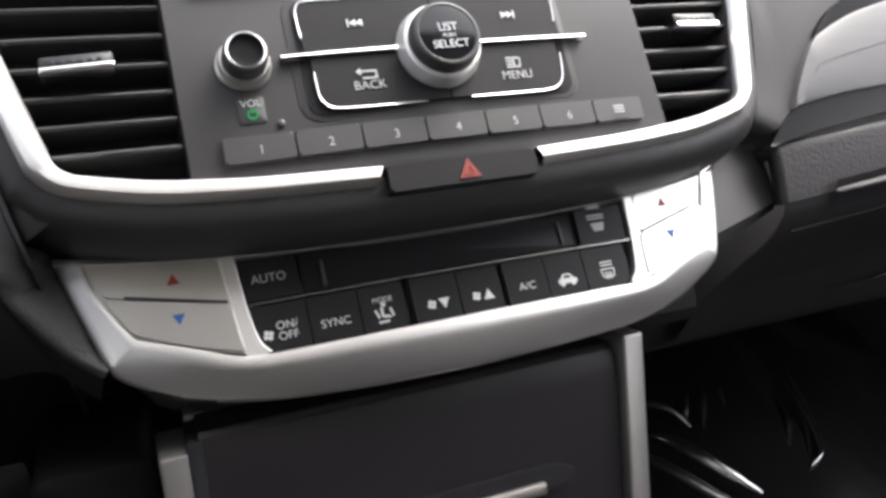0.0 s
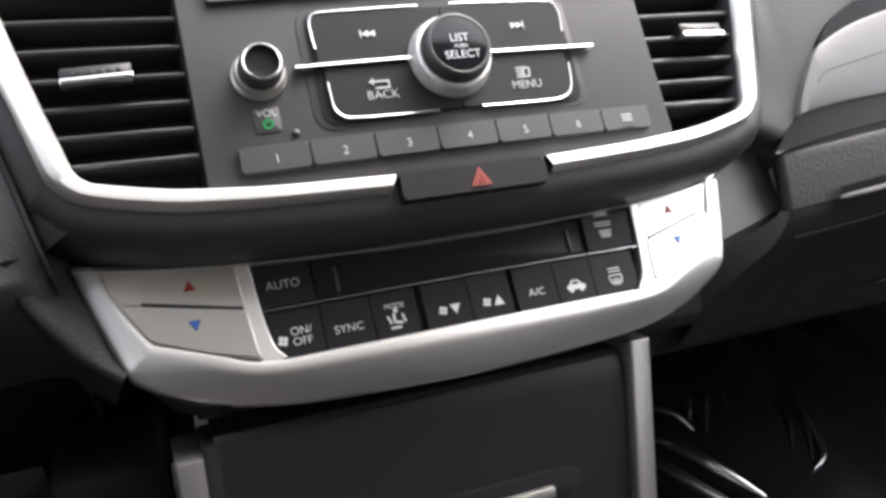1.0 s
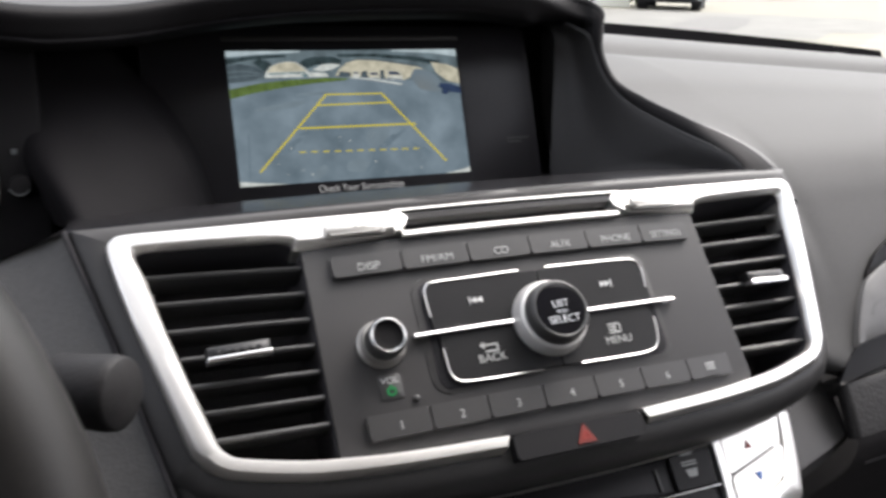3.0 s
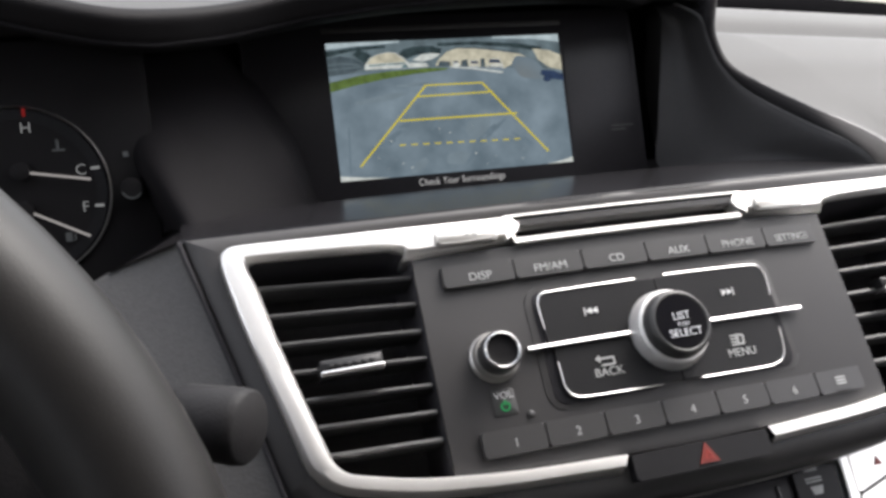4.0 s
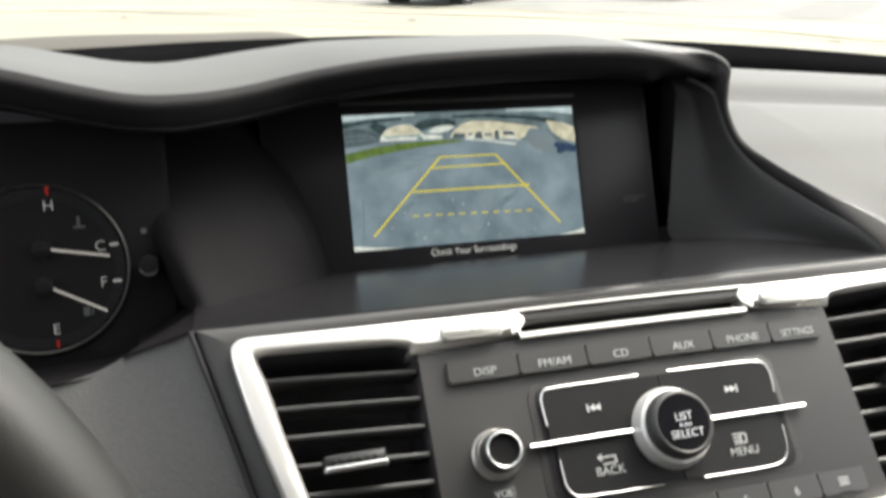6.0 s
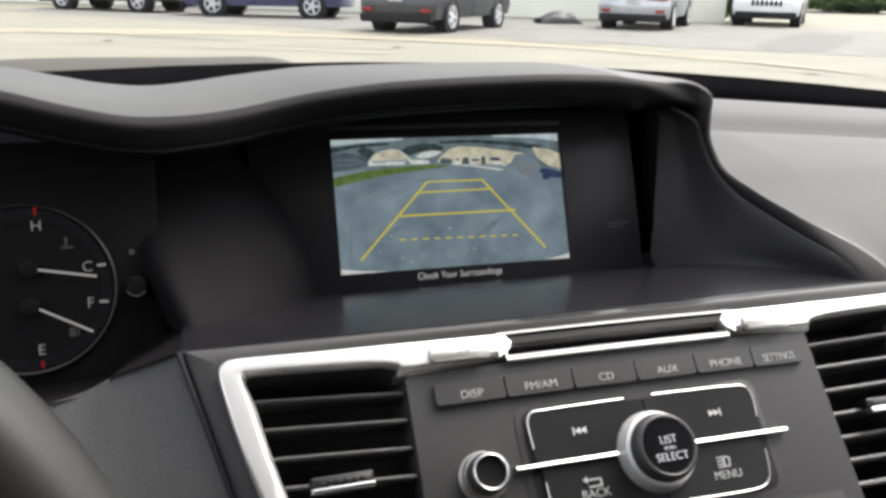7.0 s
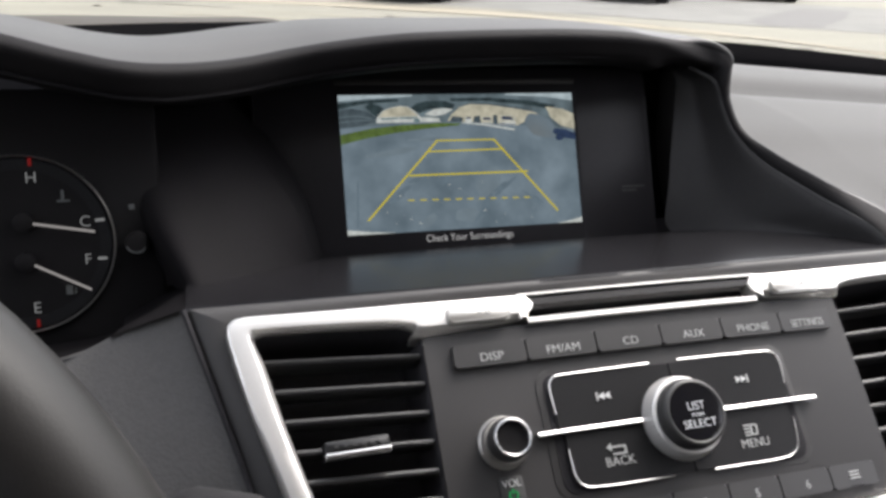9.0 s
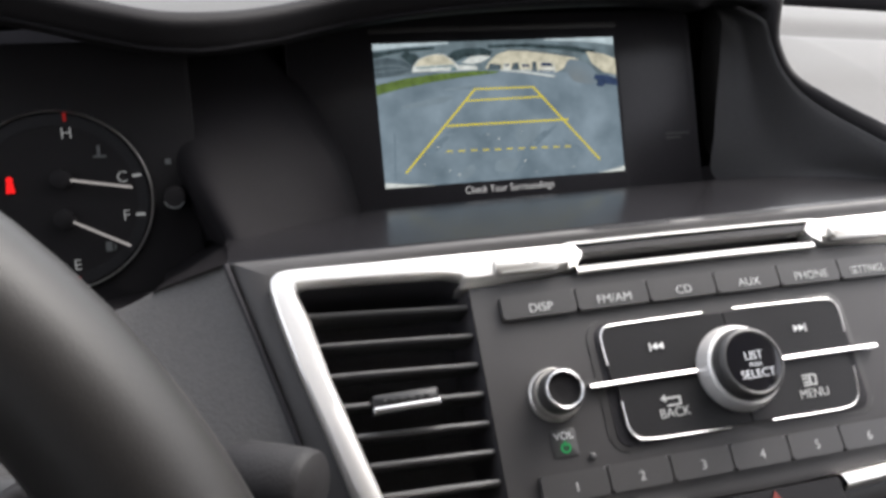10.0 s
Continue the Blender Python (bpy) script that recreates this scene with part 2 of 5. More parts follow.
def lettering(text, size, x, y, h, material, parent, bend=True, name="lettering", wide=1.0, depth=0.00015, label="", gap=1.0):
    """Words in the built-in font, centred at (x, y) on height h of their parent."""
    cu = bpy.data.curves.new("words", "FONT")
    cu.body, cu.size, cu.align_x, cu.align_y, cu.extrude, cu.offset = text, size, "CENTER", "CENTER", depth, -.007 * size
    cu.space_character = gap
    ob = bpy.data.objects.new("words", cu)
    scene.collection.objects.link(ob)
    bpy.context.view_layer.update()
    me = bpy.data.meshes.new_from_object(ob.evaluated_get(bpy.context.evaluated_depsgraph_get()))
    bpy.data.objects.remove(ob)
    bpy.data.curves.remove(cu)
    bm = bmesh.new()
    bm.from_mesh(me)
    bpy.data.meshes.remove(me)
    for v in bm.verts:
        v.co.x, v.co.y, v.co.z = v.co.x * wide + x, v.co.y + y, v.co.z + h
    return part(name, bm, material, parent, label, bend=bend, smooth=False)


def shapes(name, polys, h, material, parent, bend=True, label="", thick=0.0003):
    """Printed shapes: flat outlines just proud of height h."""
    bm = bmesh.new()
    for p in polys:
        prism(p, h - thick, h + thick, bm=bm)
    return part(name, bm, material, parent, label, bend=bend, smooth=False)


def bar_between(a, b, w):
    a, b = Vector(a), Vector(b)
    n = Vector((-(b - a).y, (b - a).x)).normalized() * w / 2
    return [tuple(a - n), tuple(b - n), tuple(b + n), tuple(a + n)]


def ring_shape(x, y, r, w, n=20, a0=0, a1=360):
    out = []
    for i in range(n):
        s, e = radians(a0 + (a1 - a0) * i / n), radians(a0 + (a1 - a0) * (i + 1) / n)
        out.append([(x + q * math.cos(t), y + q * math.sin(t)) for q, t in ((r - w, s), (r, s), (r, e), (r - w, e))])
    return out


def mirrored(pts):
    return [(-p[0], *p[1:]) for p in pts]


def leaning(y, z, k):
    """A frame whose ground plane is a panel that leans back: x across, y up the panel, z out of it."""
    t = math.atan(k)
    return Matrix(((1, 0, 0, 0), (0, math.sin(t), -math.cos(t), y), (0, math.cos(t), math.sin(t), z), (0, 0, 0, 1)))


RADIO = leaning(0.0156, 0.8385, 0.917)
CLIMATE = leaning(-0.0315, 0.735, 0.97)
SCREEN = leaning(0.27, 0.897, 0.425)
CONSOLE = leaning(-0.036, 0.698, 0.36)
INLAY = leaning(0.001, 0.77, 0.8)
GAUGE = leaning(0.196, 0.889, 0.3)
FLAT = Matrix()

# ---- the dashboard ----
dash = thing("dashboard", FLAT, "charcoal soft-touch dashboard with a hooded display bay", "dashboard")


def along(table, x):
    return float(np.interp(x, [p[0] for p in table], [p[1] for p in table]))


LIP = [(-.75, .975), (-.55, 1.0), (-.42, 1.004), (-.34, .998), (-.305, .992), (-.276, .984), (-.246, .977), (-.221, .975), (-.182, .979), (-.13, .989), (-.076, .995), (-.019, .9975), (.043, .9985), (.09, .997), (.12, .993)]
CREST = [(-.75, .965), (-.55, .992), (-.42, .998), (-.34, .995), (-.316, .992), (-.284, .985), (-.25, .980), (-.215, .982), (-.178, .987), (-.124, .993), (-.059, .995), (.006, .996), (.075, .996), (.13, .9925)]


# the brow's end turns down and runs as a rail to the corner of the trim frame:
# groove line, outer line and the direction in which the rail falls away behind
RAIL = [((.1567, .260, .966), (.158, .268, .9885), (0, 1, 0)), ((.1642, .256, .9651), (.172, .262, .984), (0, 1, 0)), ((.1658, .252, .9624), (.1775, .256, .977), (0, 1, 0)), ((.165, .249, .956), (.1762, .253, .966), (0, 1, 0)),
        ((.1672, .245, .946), (.1738, .246, .947), (0, 1, 0)), ((.169, .228, .928), (.1747, .226, .9285), (0, .9, -.3)), ((.1715, .195, .914), (.1762, .190, .919), (.2, .5, -.8)), ((.174, .14, .905), (.180, .142, .9115), (.2, .5, -.8)),
        ((.176, .115, .9015), (.1885, .125, .9075), (.3, .5, -.8)), ((.1775, .097, .898), (.198, .110, .902), (.4, .6, -.7)), ((.1785, .085, .893), (.206, .095, .8945), (.5, .6, -.6)), ((.1780, .077, .887), (.213, .082, .884), (.6, .5, -.6)), ((.180, .071, .880), (.2165, .071, .869), (.6, .5, -.6))]


def rail_section(c, o, b, reach):
    c, o, b = Vector(c), Vector(o), Vector(b).normalized()
    n, f = (o - c).normalized(), Vector((0, -1, .25)).normalized()
    w = min(1, (o - c).length / .010)
    pts = [o + (b * d - n * e) * reach for d, e in ((.51, .07), (.34, .042), (.187, .022), (.095, .005), (.034, .001))]
    deep = max(0, (reach - .4) / .6)
    return pts + [o] + [o.lerp(c, k) + f * h * w + Vector((0, q * deep, -.04 * q * deep)) for k, h, q in ((.25, .0016, 0), (.5, .0026, 0), (.78, .0018, 0), (.94, -.0006, .012), (1, -.0030, .055), (1.03, -.006, .11))]


def overhang(x):
    """How far the brow reaches out over the gauges."""
    k = min(1, max(0, (-.13 - x) / .12))
    return .055 * k * k * (3 - 2 * k)


def brow_section(x):
    h, c = along(LIP, x), along(CREST, x)
    o = along(((-.1, 0), (.05, .008), (.12, .025), (.165, .043)), x)
    d = overhang(x)
    return [(x, y + o * max(0, 1 - abs(y - .22) / .2) - d * min(1, max(0, (.34 - y) / .08)), z - .06 * o + .145 * d * min(1, max(0, (.34 - y) / .08))) for y, z in ((.80, .900), (.62, min(.945, c)), (.48, min(.958, c - .006)), (.38, c - .005), (.31, c), (.268, (h + c) / 2 + .0003), (.243, h - .0012), (.2335, h - .0032), (.2300, h - .0068), (.2318, h - .0130), (.2350, h - .0190), (.242, h - .0245), (.264, h - .0285))]


STATIONS = (-.75, -.6, -.5, -.42, -.37, -.33, -.3, -.27, -.24, -.21, -.18, -.15, -.12, -.08, -.04, 0, .04, .08, .10, .12)
rows = [spline(q, 44) for q in [brow_section(x) for x in STATIONS] + [rail_section(*r, max(.25, 1 - .3 * k)) for k, r in enumerate(RAIL)]]
cols = [spline([r[j] for r in rows], 10 * (len(rows) - 1)) for j in range(45)]
part("hood", sheet([c[:181] for c in cols[:24]]), PAD, dash, "padded brow over display and gauges", sharp=80)
# From here down the brow's shade is put into the colour.
part("hood_lip", sheet([c[:181] for c in cols[23:]]), SHADED_LIP, dash, "rolled lip under the brow, coloured darker for its shade", sharp=80)
part("hood_end", sheet([c[180:] for c in cols[:24]]), FASCIA, dash, "padded end of the brow", sharp=80)
part("sweep_rail", sheet([c[180:] for c in cols[23:]]), SHADED_LIP, dash, "charcoal rail sweeping down from the brow", sharp=80)
part("lip_piping", tube([(x, .2352 + along(((-.1, 0), (.05, .008), (.12, .025)), x) - overhang(x), along(LIP, x) - .0205 + .145 * overhang(x)) for x in np.linspace(-.42, .11, 60)], .0014, 8, 1.0, [min(1, .05 + (59 - i) / 14) for i in range(60)]), BAY_SHADED, dash)

CREASE = [(.152, .272, .9695), (.1625, .255, .962)] + [r[0] for r in RAIL[3:12]]
INNER = [(.146, .2985, .966), (.152, .2965, .962), (.156, .293, .953), (.154, .289, .943), (.150, .28, .925), (.1415, .262, .88), (.138, .2475, .8465), (.150, .19, .8590), (.162, .13, .8722), (.169, .10, .8788), (.1745, .081, .8830)]
flank = []
for k, h, d in ((0, -.004, 0), (.01, -.001, -.0005), (.04, .0012, -.001), (.12, .001, -.003)):
    flank.append([Vector(c).lerp(Vector(i), k) + Vector((0, -h, .25 * h + d)) for c, i in zip(CREASE, INNER)])
for k, d in ((.45, .010), (.75, .006), (1.0, 0)):
    flank.append([Vector(c).lerp(Vector(i), k) + Vector((.5 * d, .8 * d, -.5 * d)) * min(1, (Vector(c) - Vector(i)).length / .04) for c, i in zip(CREASE, INNER)])
part("bay_side", loft(flank, 60, 60), BAYSIDE, dash, "dark flank of the display bay", sharp=80)


def pad_section(x, d):
    prof = ((.80, .88), (.66, .90), (.57, .925), (.52, .942), (.485, .9465), (.45, .9455), (.415, .940), (.388, .9240), (.362, .9275), (.315, .935), (.24, .927), (.20, .915), (.16, .903), (.12, .889), (.095, .873), (.078, .857), (.05, .828), (.025, .798), (.006, .774), (.012, .766))
    return [(x, y + d, z - .07 * (x - .27) * min(1, max(0, (y - .10) / .15))) for y, z in prof]


# the pad starts at the rail and the fascia's flank
START = ((.80, .165, .88), (.66, .165, .90), (.57, .165, .93), (.52, .165, .947), (.485, .165, .950), (.45, .166, .950), (.415, .167, .945), (.388, .168, .9295), (.362, .168, .932), (.315, .170, .937), (.24, .1725, .930), (.20, .1755, .9175), (.162, .1785, .9075), (.127, .1885, .9015), (.102, .2035, .891), (.083, .2145, .877), (.055, .2155, .838), (.028, .207, .803), (.012, .198, .785), (.018, .196, .774))
part("passenger_pad", loft([[(x, y, z) for y, x, z in START], pad_section(.228, 0), pad_section(.25, 0), pad_section(.32, .003), pad_section(.45, .006), pad_section(.6, .006), pad_section(.76, .0)], 50, 76), PAD, dash, "pale-lit padded top before the passenger", sharp=80)

# Added sheet that stops daylight through the gap, coloured as shade.
part("bay_back", sheet([[(x, y, along(LIP, x) - d) for x in np.linspace(-.25, .18, 44)] for y, d in ((.345, .008), (.335, .030), (.325, .060), (.315, .16))]), BAY_SHADED, dash)



def edge(x):
    """The front edge of the shelf, above the trim frame."""
    return Vector((x, .0666 + .37 * x * x, .8935 - .15 * (x - .02) ** 2))


shelf = []
for d in (-.0014, 0, .002, .006, .015, .03, .055, .085, .12, .16, .2, .25):
    shelf.append([edge(x) + Vector((0, d, -.0012 if d < 0 else -.16 * d - .6 * d * d + (.0002 if 0 < d < .004 else 0))) for x in np.linspace(-.2185, .205, 25)])
part("shelf", sheet(shelf), SHELF, dash, "black grained shelf below the display")

WB = [(-.228, .175, .862), (-.221, .148, .868), (-.212, .131, .8745), (-.190, .149, .8700), (-.166, .172, .8640), (-.146, .197, .8580), (-.138, .215, .853), (-.130, .235, .845)]
WM = [(-.250, .230, .900), (-.243, .205, .903), (-.230, .195, .905), (-.208, .201, .902), (-.184, .208, .899), (-.158, .217, .895), (-.152, .226, .894), (-.144, .25, .893)]
WT = [(-.262, .285, .940), (-.258, .257, .944), (-.247, .246, .946), (-.228, .250, .944), (-.208, .258, .941), (-.190, .270, .937), (-.184, .279, .936), (-.172, .30, .936)]
part("cluster_flank", loft([WB, WM, WT, [(x - .006, y + .030, z + .014) for x, y, z in WT]], 24, 42), BAY_SHADED, dash, "curved wall between gauges and display", sharp=80)

SEAM = [(-.2185, .0843, .884), (-.199, .0373, .8326), (-.191, .0155, .8088), (-.182, -.0102, .781), (-.178, .0, .745), (-.175, .03, .66)]


def panel_section(x, ys):
    return [(x, y, z) for y, z in ys]


part("driver_panel", loft([SEAM,
                           [(-.225, .092, .880), (-.214, .042, .828), (-.208, .02, .803), (-.2, -.006, .775), (-.196, -.009, .757), (-.19, .03, .69)],
                           panel_section(-.25, ((.1, .868), (.06, .825), (.035, .80), (.008, .77), (.000, .750), (.035, .68))),
                           panel_section(-.285, ((.103, .855), (.065, .82), (.04, .795), (.015, .765), (.02, .73), (.05, .66))),
                           panel_section(-.40, ((.105, .84), (.07, .81), (.045, .785), (.02, .755), (.025, .72), (.05, .66))),
                           panel_section(-.75, ((.105, .84), (.07, .81), (.045, .785), (.02, .755), (.025, .72), (.05, .66)))], 50, 30), DRIVER, dash, "grained panel beside the steering column", sharp=80)
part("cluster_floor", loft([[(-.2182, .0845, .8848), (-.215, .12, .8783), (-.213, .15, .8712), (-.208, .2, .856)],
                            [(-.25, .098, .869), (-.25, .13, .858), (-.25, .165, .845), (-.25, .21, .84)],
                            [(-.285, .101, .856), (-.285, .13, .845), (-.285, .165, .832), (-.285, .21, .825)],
                            [(-.55, .103, .845), (-.55, .13, .83), (-.55, .165, .825), (-.55, .21, .82)]], 30, 12), BAY_SHADED, dash, sharp=80)
part("seam", tube(spline([(p[0] - .001, p[1] - .001, p[2] + .0005) for p in SEAM], 30), .0014, 6), RECESS, dash)

KNEE = [[(-.181, -.008, .778), (-.1745, .0085, .762), (-.169, -.0045, .749), (-.160, -.0210, .7300), (-.157, -.0255, .7265)],
        [(-.190, -.0085, .7775), (-.184, -.002, .763), (-.1775, -.0115, .7515), (-.167, -.0235, .7340), (-.1585, -.0290, .7265)],
        [(-.198, -.007, .776), (-.1936, -.0105, .762), (-.186, -.0175, .750), (-.1735, -.0250, .7340), (-.160, -.0310, .7250)],
        [(-.201, 0, .768), (-.196, -.006, .754), (-.188, -.012, .742), (-.1755, -.020, .727), (-.162, -.028, .719)],
        [(-.206, .020, .745), (-.200, .020, .735), (-.190, .015, .715), (-.178, .005, .70), (-.166, -.002, .69)]]
part("knee_edge", loft(KNEE, 24, 24), GLOVE, dash, "grained edge of the driver's knee panel", sharp=80)

# ---- centre fascia, round the audio unit ----
OUTER = [(-.0655, .0665), (-.10, .0672), (-.122, .0678), (-.150, .0685), (-.175, .0695), (-.194, .0702), (-.1995, .0688), (-.2018, .0640), (-.1995, .050), (-.1936, .0254), (-.1855, -.003), (-.1785, -.0290), (-.1755, -.0370), (-.1690, -.0445), (-.158, -.0495), (-.1321, -.0558), (-.110, -.0585), (-.085, -.0602), (-.0405, -.0620)]
INLET = [(-.0625, .0545), (-.1145, .0515), (-.1185, .0548), (-.126, .0575), (-.16, .0598), (-.186, .0612), (-.1893, .0602), (-.1895, .0575), (-.1860, .046), (-.181, .0230), (-.1740, -.003), (-.1670, -.0280), (-.1650, -.0345), (-.1610, -.0390), (-.155, -.0415), (-.132, -.0470), (-.11, -.0500), (-.083, -.0525), (-.0370, -.0545)]


def offset(loop, d):
    out, n = [], len(loop)
    for i in range(n):
        a, b = Vector(loop[i - 1]), Vector(loop[(i + 1) % n])
        t = (b - a).normalized()
        out.append((loop[i][0] + t.y * d, loop[i][1] - t.x * d))
    return out


LOOP = OUTER + mirrored(OUTER)[::-1]
LOOP = LOOP[::-1]


def fascia():
    base = [tuple(p)[:2] for p in LOOP]
    area = sum(a[0] * b[1] - b[0] * a[1] for a, b in zip(base, base[1:] + base[:1]))
    sg = 1 if area > 0 else -1
    rows = []
    for d, h in ((-.006, -.012), (-.004, -.001), (.002, -.001), (.006, -.002), (.0105, -.006), (.0135, -.013), (.015, -.022), (.0155, -.045)):
        rows.append([(x, y, h) for x, y in offset(base, sg * d)])
    return sheet(rows, True)


centre = thing("centre_fascia", RADIO, "charcoal centre fascia surround on the dashboard", "fascia")
whole = fascia()
for name, test in (("flank", lambda p: p.x > .168 and p.y < .066), ("lower_edge", lambda p: p.y <= -.038 and p.x <= .168)):
    piece = whole.copy()
    bmesh.ops.delete(piece, geom=[q for q in piece.faces if not test(q.calc_center_median())], context="FACES")
    part(name, piece, FASCIA, centre, bend=True, sharp=60)
whole.free()


def on_seam(z):
    return Vector([float(np.interp(z, [p[2] for p in SEAM[::-1]], [p[k] for p in SEAM[::-1]])) for k in range(3)])


def skirt(pairs):
    """Between the trim frame and the line that bounds the fascia; in the fascia's own frame."""
    back = RADIO.inverted()
    rows = []
    for s, h in ((0, -.010), (.02, -.0015), (.12, -.0008), (.5, .0006), (.86, .0004), (.96, -.0006), (1, -.004)):
        rows.append([Vector((x, y, -BEND * x * x - .001)).lerp(back @ q, s) + Vector((0, 0, h)) for (x, y), q in pairs])
    return sheet(rows)


top_left = [(OUTER[0], edge(-.0655)), (OUTER[1], edge(-.104)), (OUTER[2], edge(-.130)), (OUTER[3], edge(-.162)), (OUTER[4], edge(-.190)), (OUTER[5], edge(-.212)), (OUTER[6], edge(-.2185))]
side_left = [(OUTER[6], edge(-.2185))] + [(OUTER[k], on_seam(z)) for k, z in ((7, .8785), (8, .864), (9, .842), (10, .818), (11, .796), (12, .789), (13, .784), (14, .779))]
part("upper_edge", skirt([((0, .0665), edge(0))] + top_left), FASCIA, centre, sharp=60)
part("upper_edge", skirt([((0, .0665), edge(0))] + [((-o[0], o[1]), edge(-q.x * (1 if q.x > -.2 else .975))) for o, q in top_left]), FASCIA, centre, sharp=60)
part("flank", skirt(side_left), FASCIA, centre, sharp=60)

trim = thing("trim_frame", RADIO, "satin silver trim frame round vents and audio unit", "trim")
PROF = ((0, -.010), (0, .0020), (.04, .0034), (.12, .0042), (.40, .0046), (.74, .0044), (.80, .0038), (.98, .0004), (1.0, -.0005), (1.0, -.014))
LOWPROF = ((0, -.010), (0, -.0010), (.03, -.0004), (.28, .0036), (.36, .0044), (.70, .0046), (.94, .0044), (.98, .0038), (1.0, .0030), (1.0, -.014))


def blended(outer, inner, first, second, weight, fine=4):
    """A strip between two outlines whose cross-section changes from one profile to another."""
    o = spline([(x, y, 0) for x, y in outer], fine * (len(outer) - 1))
    i = spline([(x, y, 0) for x, y in inner], fine * (len(inner) - 1))
    rows = []
    for (a, h), (b, g) in zip(first, second):
        row = []
        for k, (p, q) in enumerate(zip(o, i)):
            w = min(1, max(0, weight(k / fine)))
            w = w * w * (3 - 2 * w)
            v = p.lerp(q, a + (b - a) * w)
            row.append((v.x, v.y, h + (g - h) * w))
        rows.append(row)
    bm = sheet(rows)
    bmesh.ops.holes_fill(bm, edges=[e for e in bm.edges if e.is_boundary], sides=0)
    return bm


for s in (1, -1):
    part("frame_half", blended([(s * x, y) for x, y in OUTER], [(s * x, y) for x, y in INLET], PROF, LOWPROF, lambda k: (k - 8) / 6), SILVER, trim, bend=True, sharp=24)
part("upper_lip", band([(x, .0668) for x in np.linspace(-.066, .066, 13)], [(x, .0659) for x in np.linspace(-.066, .066, 13)], ((0, -.01), (0, .0038), (1, .0038), (1, -.01))), SILVER, trim, bend=True)
part("lower_lip", band([(x, .0550) for x in np.linspace(-.064, .064, 13)], [(x, .0522) for x in np.linspace(-.064, .064, 13)], ((0, -.01), (0, .0030), (.1, .0034), (.9, .0034), (1, .0030), (1, -.01))), SILVER, trim, bend=True)
for s in (-1, 1):
    x0, x1 = sorted((s * .0735, s * .1030))
    part("rocker_gap", prism(rounded([(x0 - .0007, .0546), (x1 + .0007, .0546), (x1 + .0007, .0629), (x0 - .0007, .0629)], .0026), -.002, .0049, .0002), STRIP_SILVER, trim, bend=True)
    b = part("rocker_button", prism(rounded([(x0, .0553), (x1, .0553), (x1, .0622), (x0, .0622)], .0022), -.002, .0066, .0012), SILVER_BTN, trim, bend=True)
    shapes("icon", [bar_between((s * .088 - .001, .0588), (s * .088 + .001, .0588), .001), *ring_shape(s * .088 + .004, .059, .0014, .0005, 10)], .0066, GREYPRINT, b)

for s in (-1, 1):
    wedge = [(s * .0680, .0664), (s * .0640, .0658), (s * .0602, .0612), (s * .0622, .0578), (s * .0680, .0540)]
    part("frame_end", prism(rounded(wedge if s < 0 else wedge[::-1], .0006), -.004, .0045, .0008), SILVER, trim, bend=True)

slot = thing("disc_slot", RADIO, "black disc slot in the audio unit", "slot")
part("slot_throat", band([(x, .0652) for x in np.linspace(-.064, .064, 13)], [(x, .0548) for x in np.linspace(-.064, .064, 13)], ((0, .002), (.05, -.001), (.45, -.002), (.5, -.012), (.95, -.012), (1, .001)), fill=False), RECESS, slot, bend=True)
part("slot_flap", band([(x, .0640) for x in np.linspace(-.062, .062, 13)], [(x, .0600) for x in np.linspace(-.062, .062, 13)], ((0, -.001), (0, .0036), (.75, .0030), (1, -.002))), FLAP, slot, bend=True)

# ---- air vents ----
SLATS = (.0440, .0308, .0176, .0046, -.0080, -.0202, -.0326)


def vent_edge(b):
    t = [(INLET[i][1], INLET[i][0]) for i in range(13, 6, -1)]
    return float(np.interp(b, [p[0] for p in t], [p[1] for p in t])) + .001


def air_vent(s):
    v = thing("air_vent", RADIO, "black air vent with horizontal slats and chrome tab", "air vent", "dashboard air vents")
    ring = INLET[1:17] + [(-.1155, -.0492), (-.1155, .0520)]
    rows = [[(-s * p[0], p[1], h) for p in ring] for h in (-.0005, -.045)]
    bm = sheet(rows, True)
    bm.faces.new([q for q in bm.verts if abs(q.co.z + .045) < 1e-6])
    part("housing", bm, VENTBOX, v, bend=True)
    for b in SLATS:
        e = vent_edge(b) - .004
        prof = [(b + .0016, -.0050), (b + .0011, -.0028), (b, -.0021), (b - .0011, -.0028), (b - .0015, -.0045), (b - .0016, -.020), (b + .0012, -.020)]
        rise = (.056 + .5 * b) if s < 0 else (.018 + .6 * b)
        rows = [[(-s * x, q + rise * (-.1165 - x), h) for q, h in prof] for x in np.linspace(e, -.1165, 8)]
        bm = sheet(rows, True)
        bmesh.ops.holes_fill(bm, edges=[d for d in bm.edges if d.is_boundary], sides=0)
        part("slat", bm, SLAT, v, bend=True, sharp=35)
    x0, x1 = sorted((-s * -.1655, -s * -.1372))
    tab = part("tab", prism(rrect(x0, x1, .0030, .0102, .0012), -.006, .0035, .0014), DARKCHROME, v, bend=True)
    part("chrome_edge", prism(rrect(x0 - .0002, x1 + .0002, .0022, .0050, .0009), -.004, .0052, .0010), CHROME, tab, "chrome edge", bend=True)
    for k in range(6):
        part("rib", prism(rrect(x0 + .004 + .0036 * k, x0 + .0062 + .0036 * k, .0058, .0080, .0006), .003, .0038, .0002), DARKCHROME, tab, bend=True)
    return v


air_vent(-1), air_vent(1)

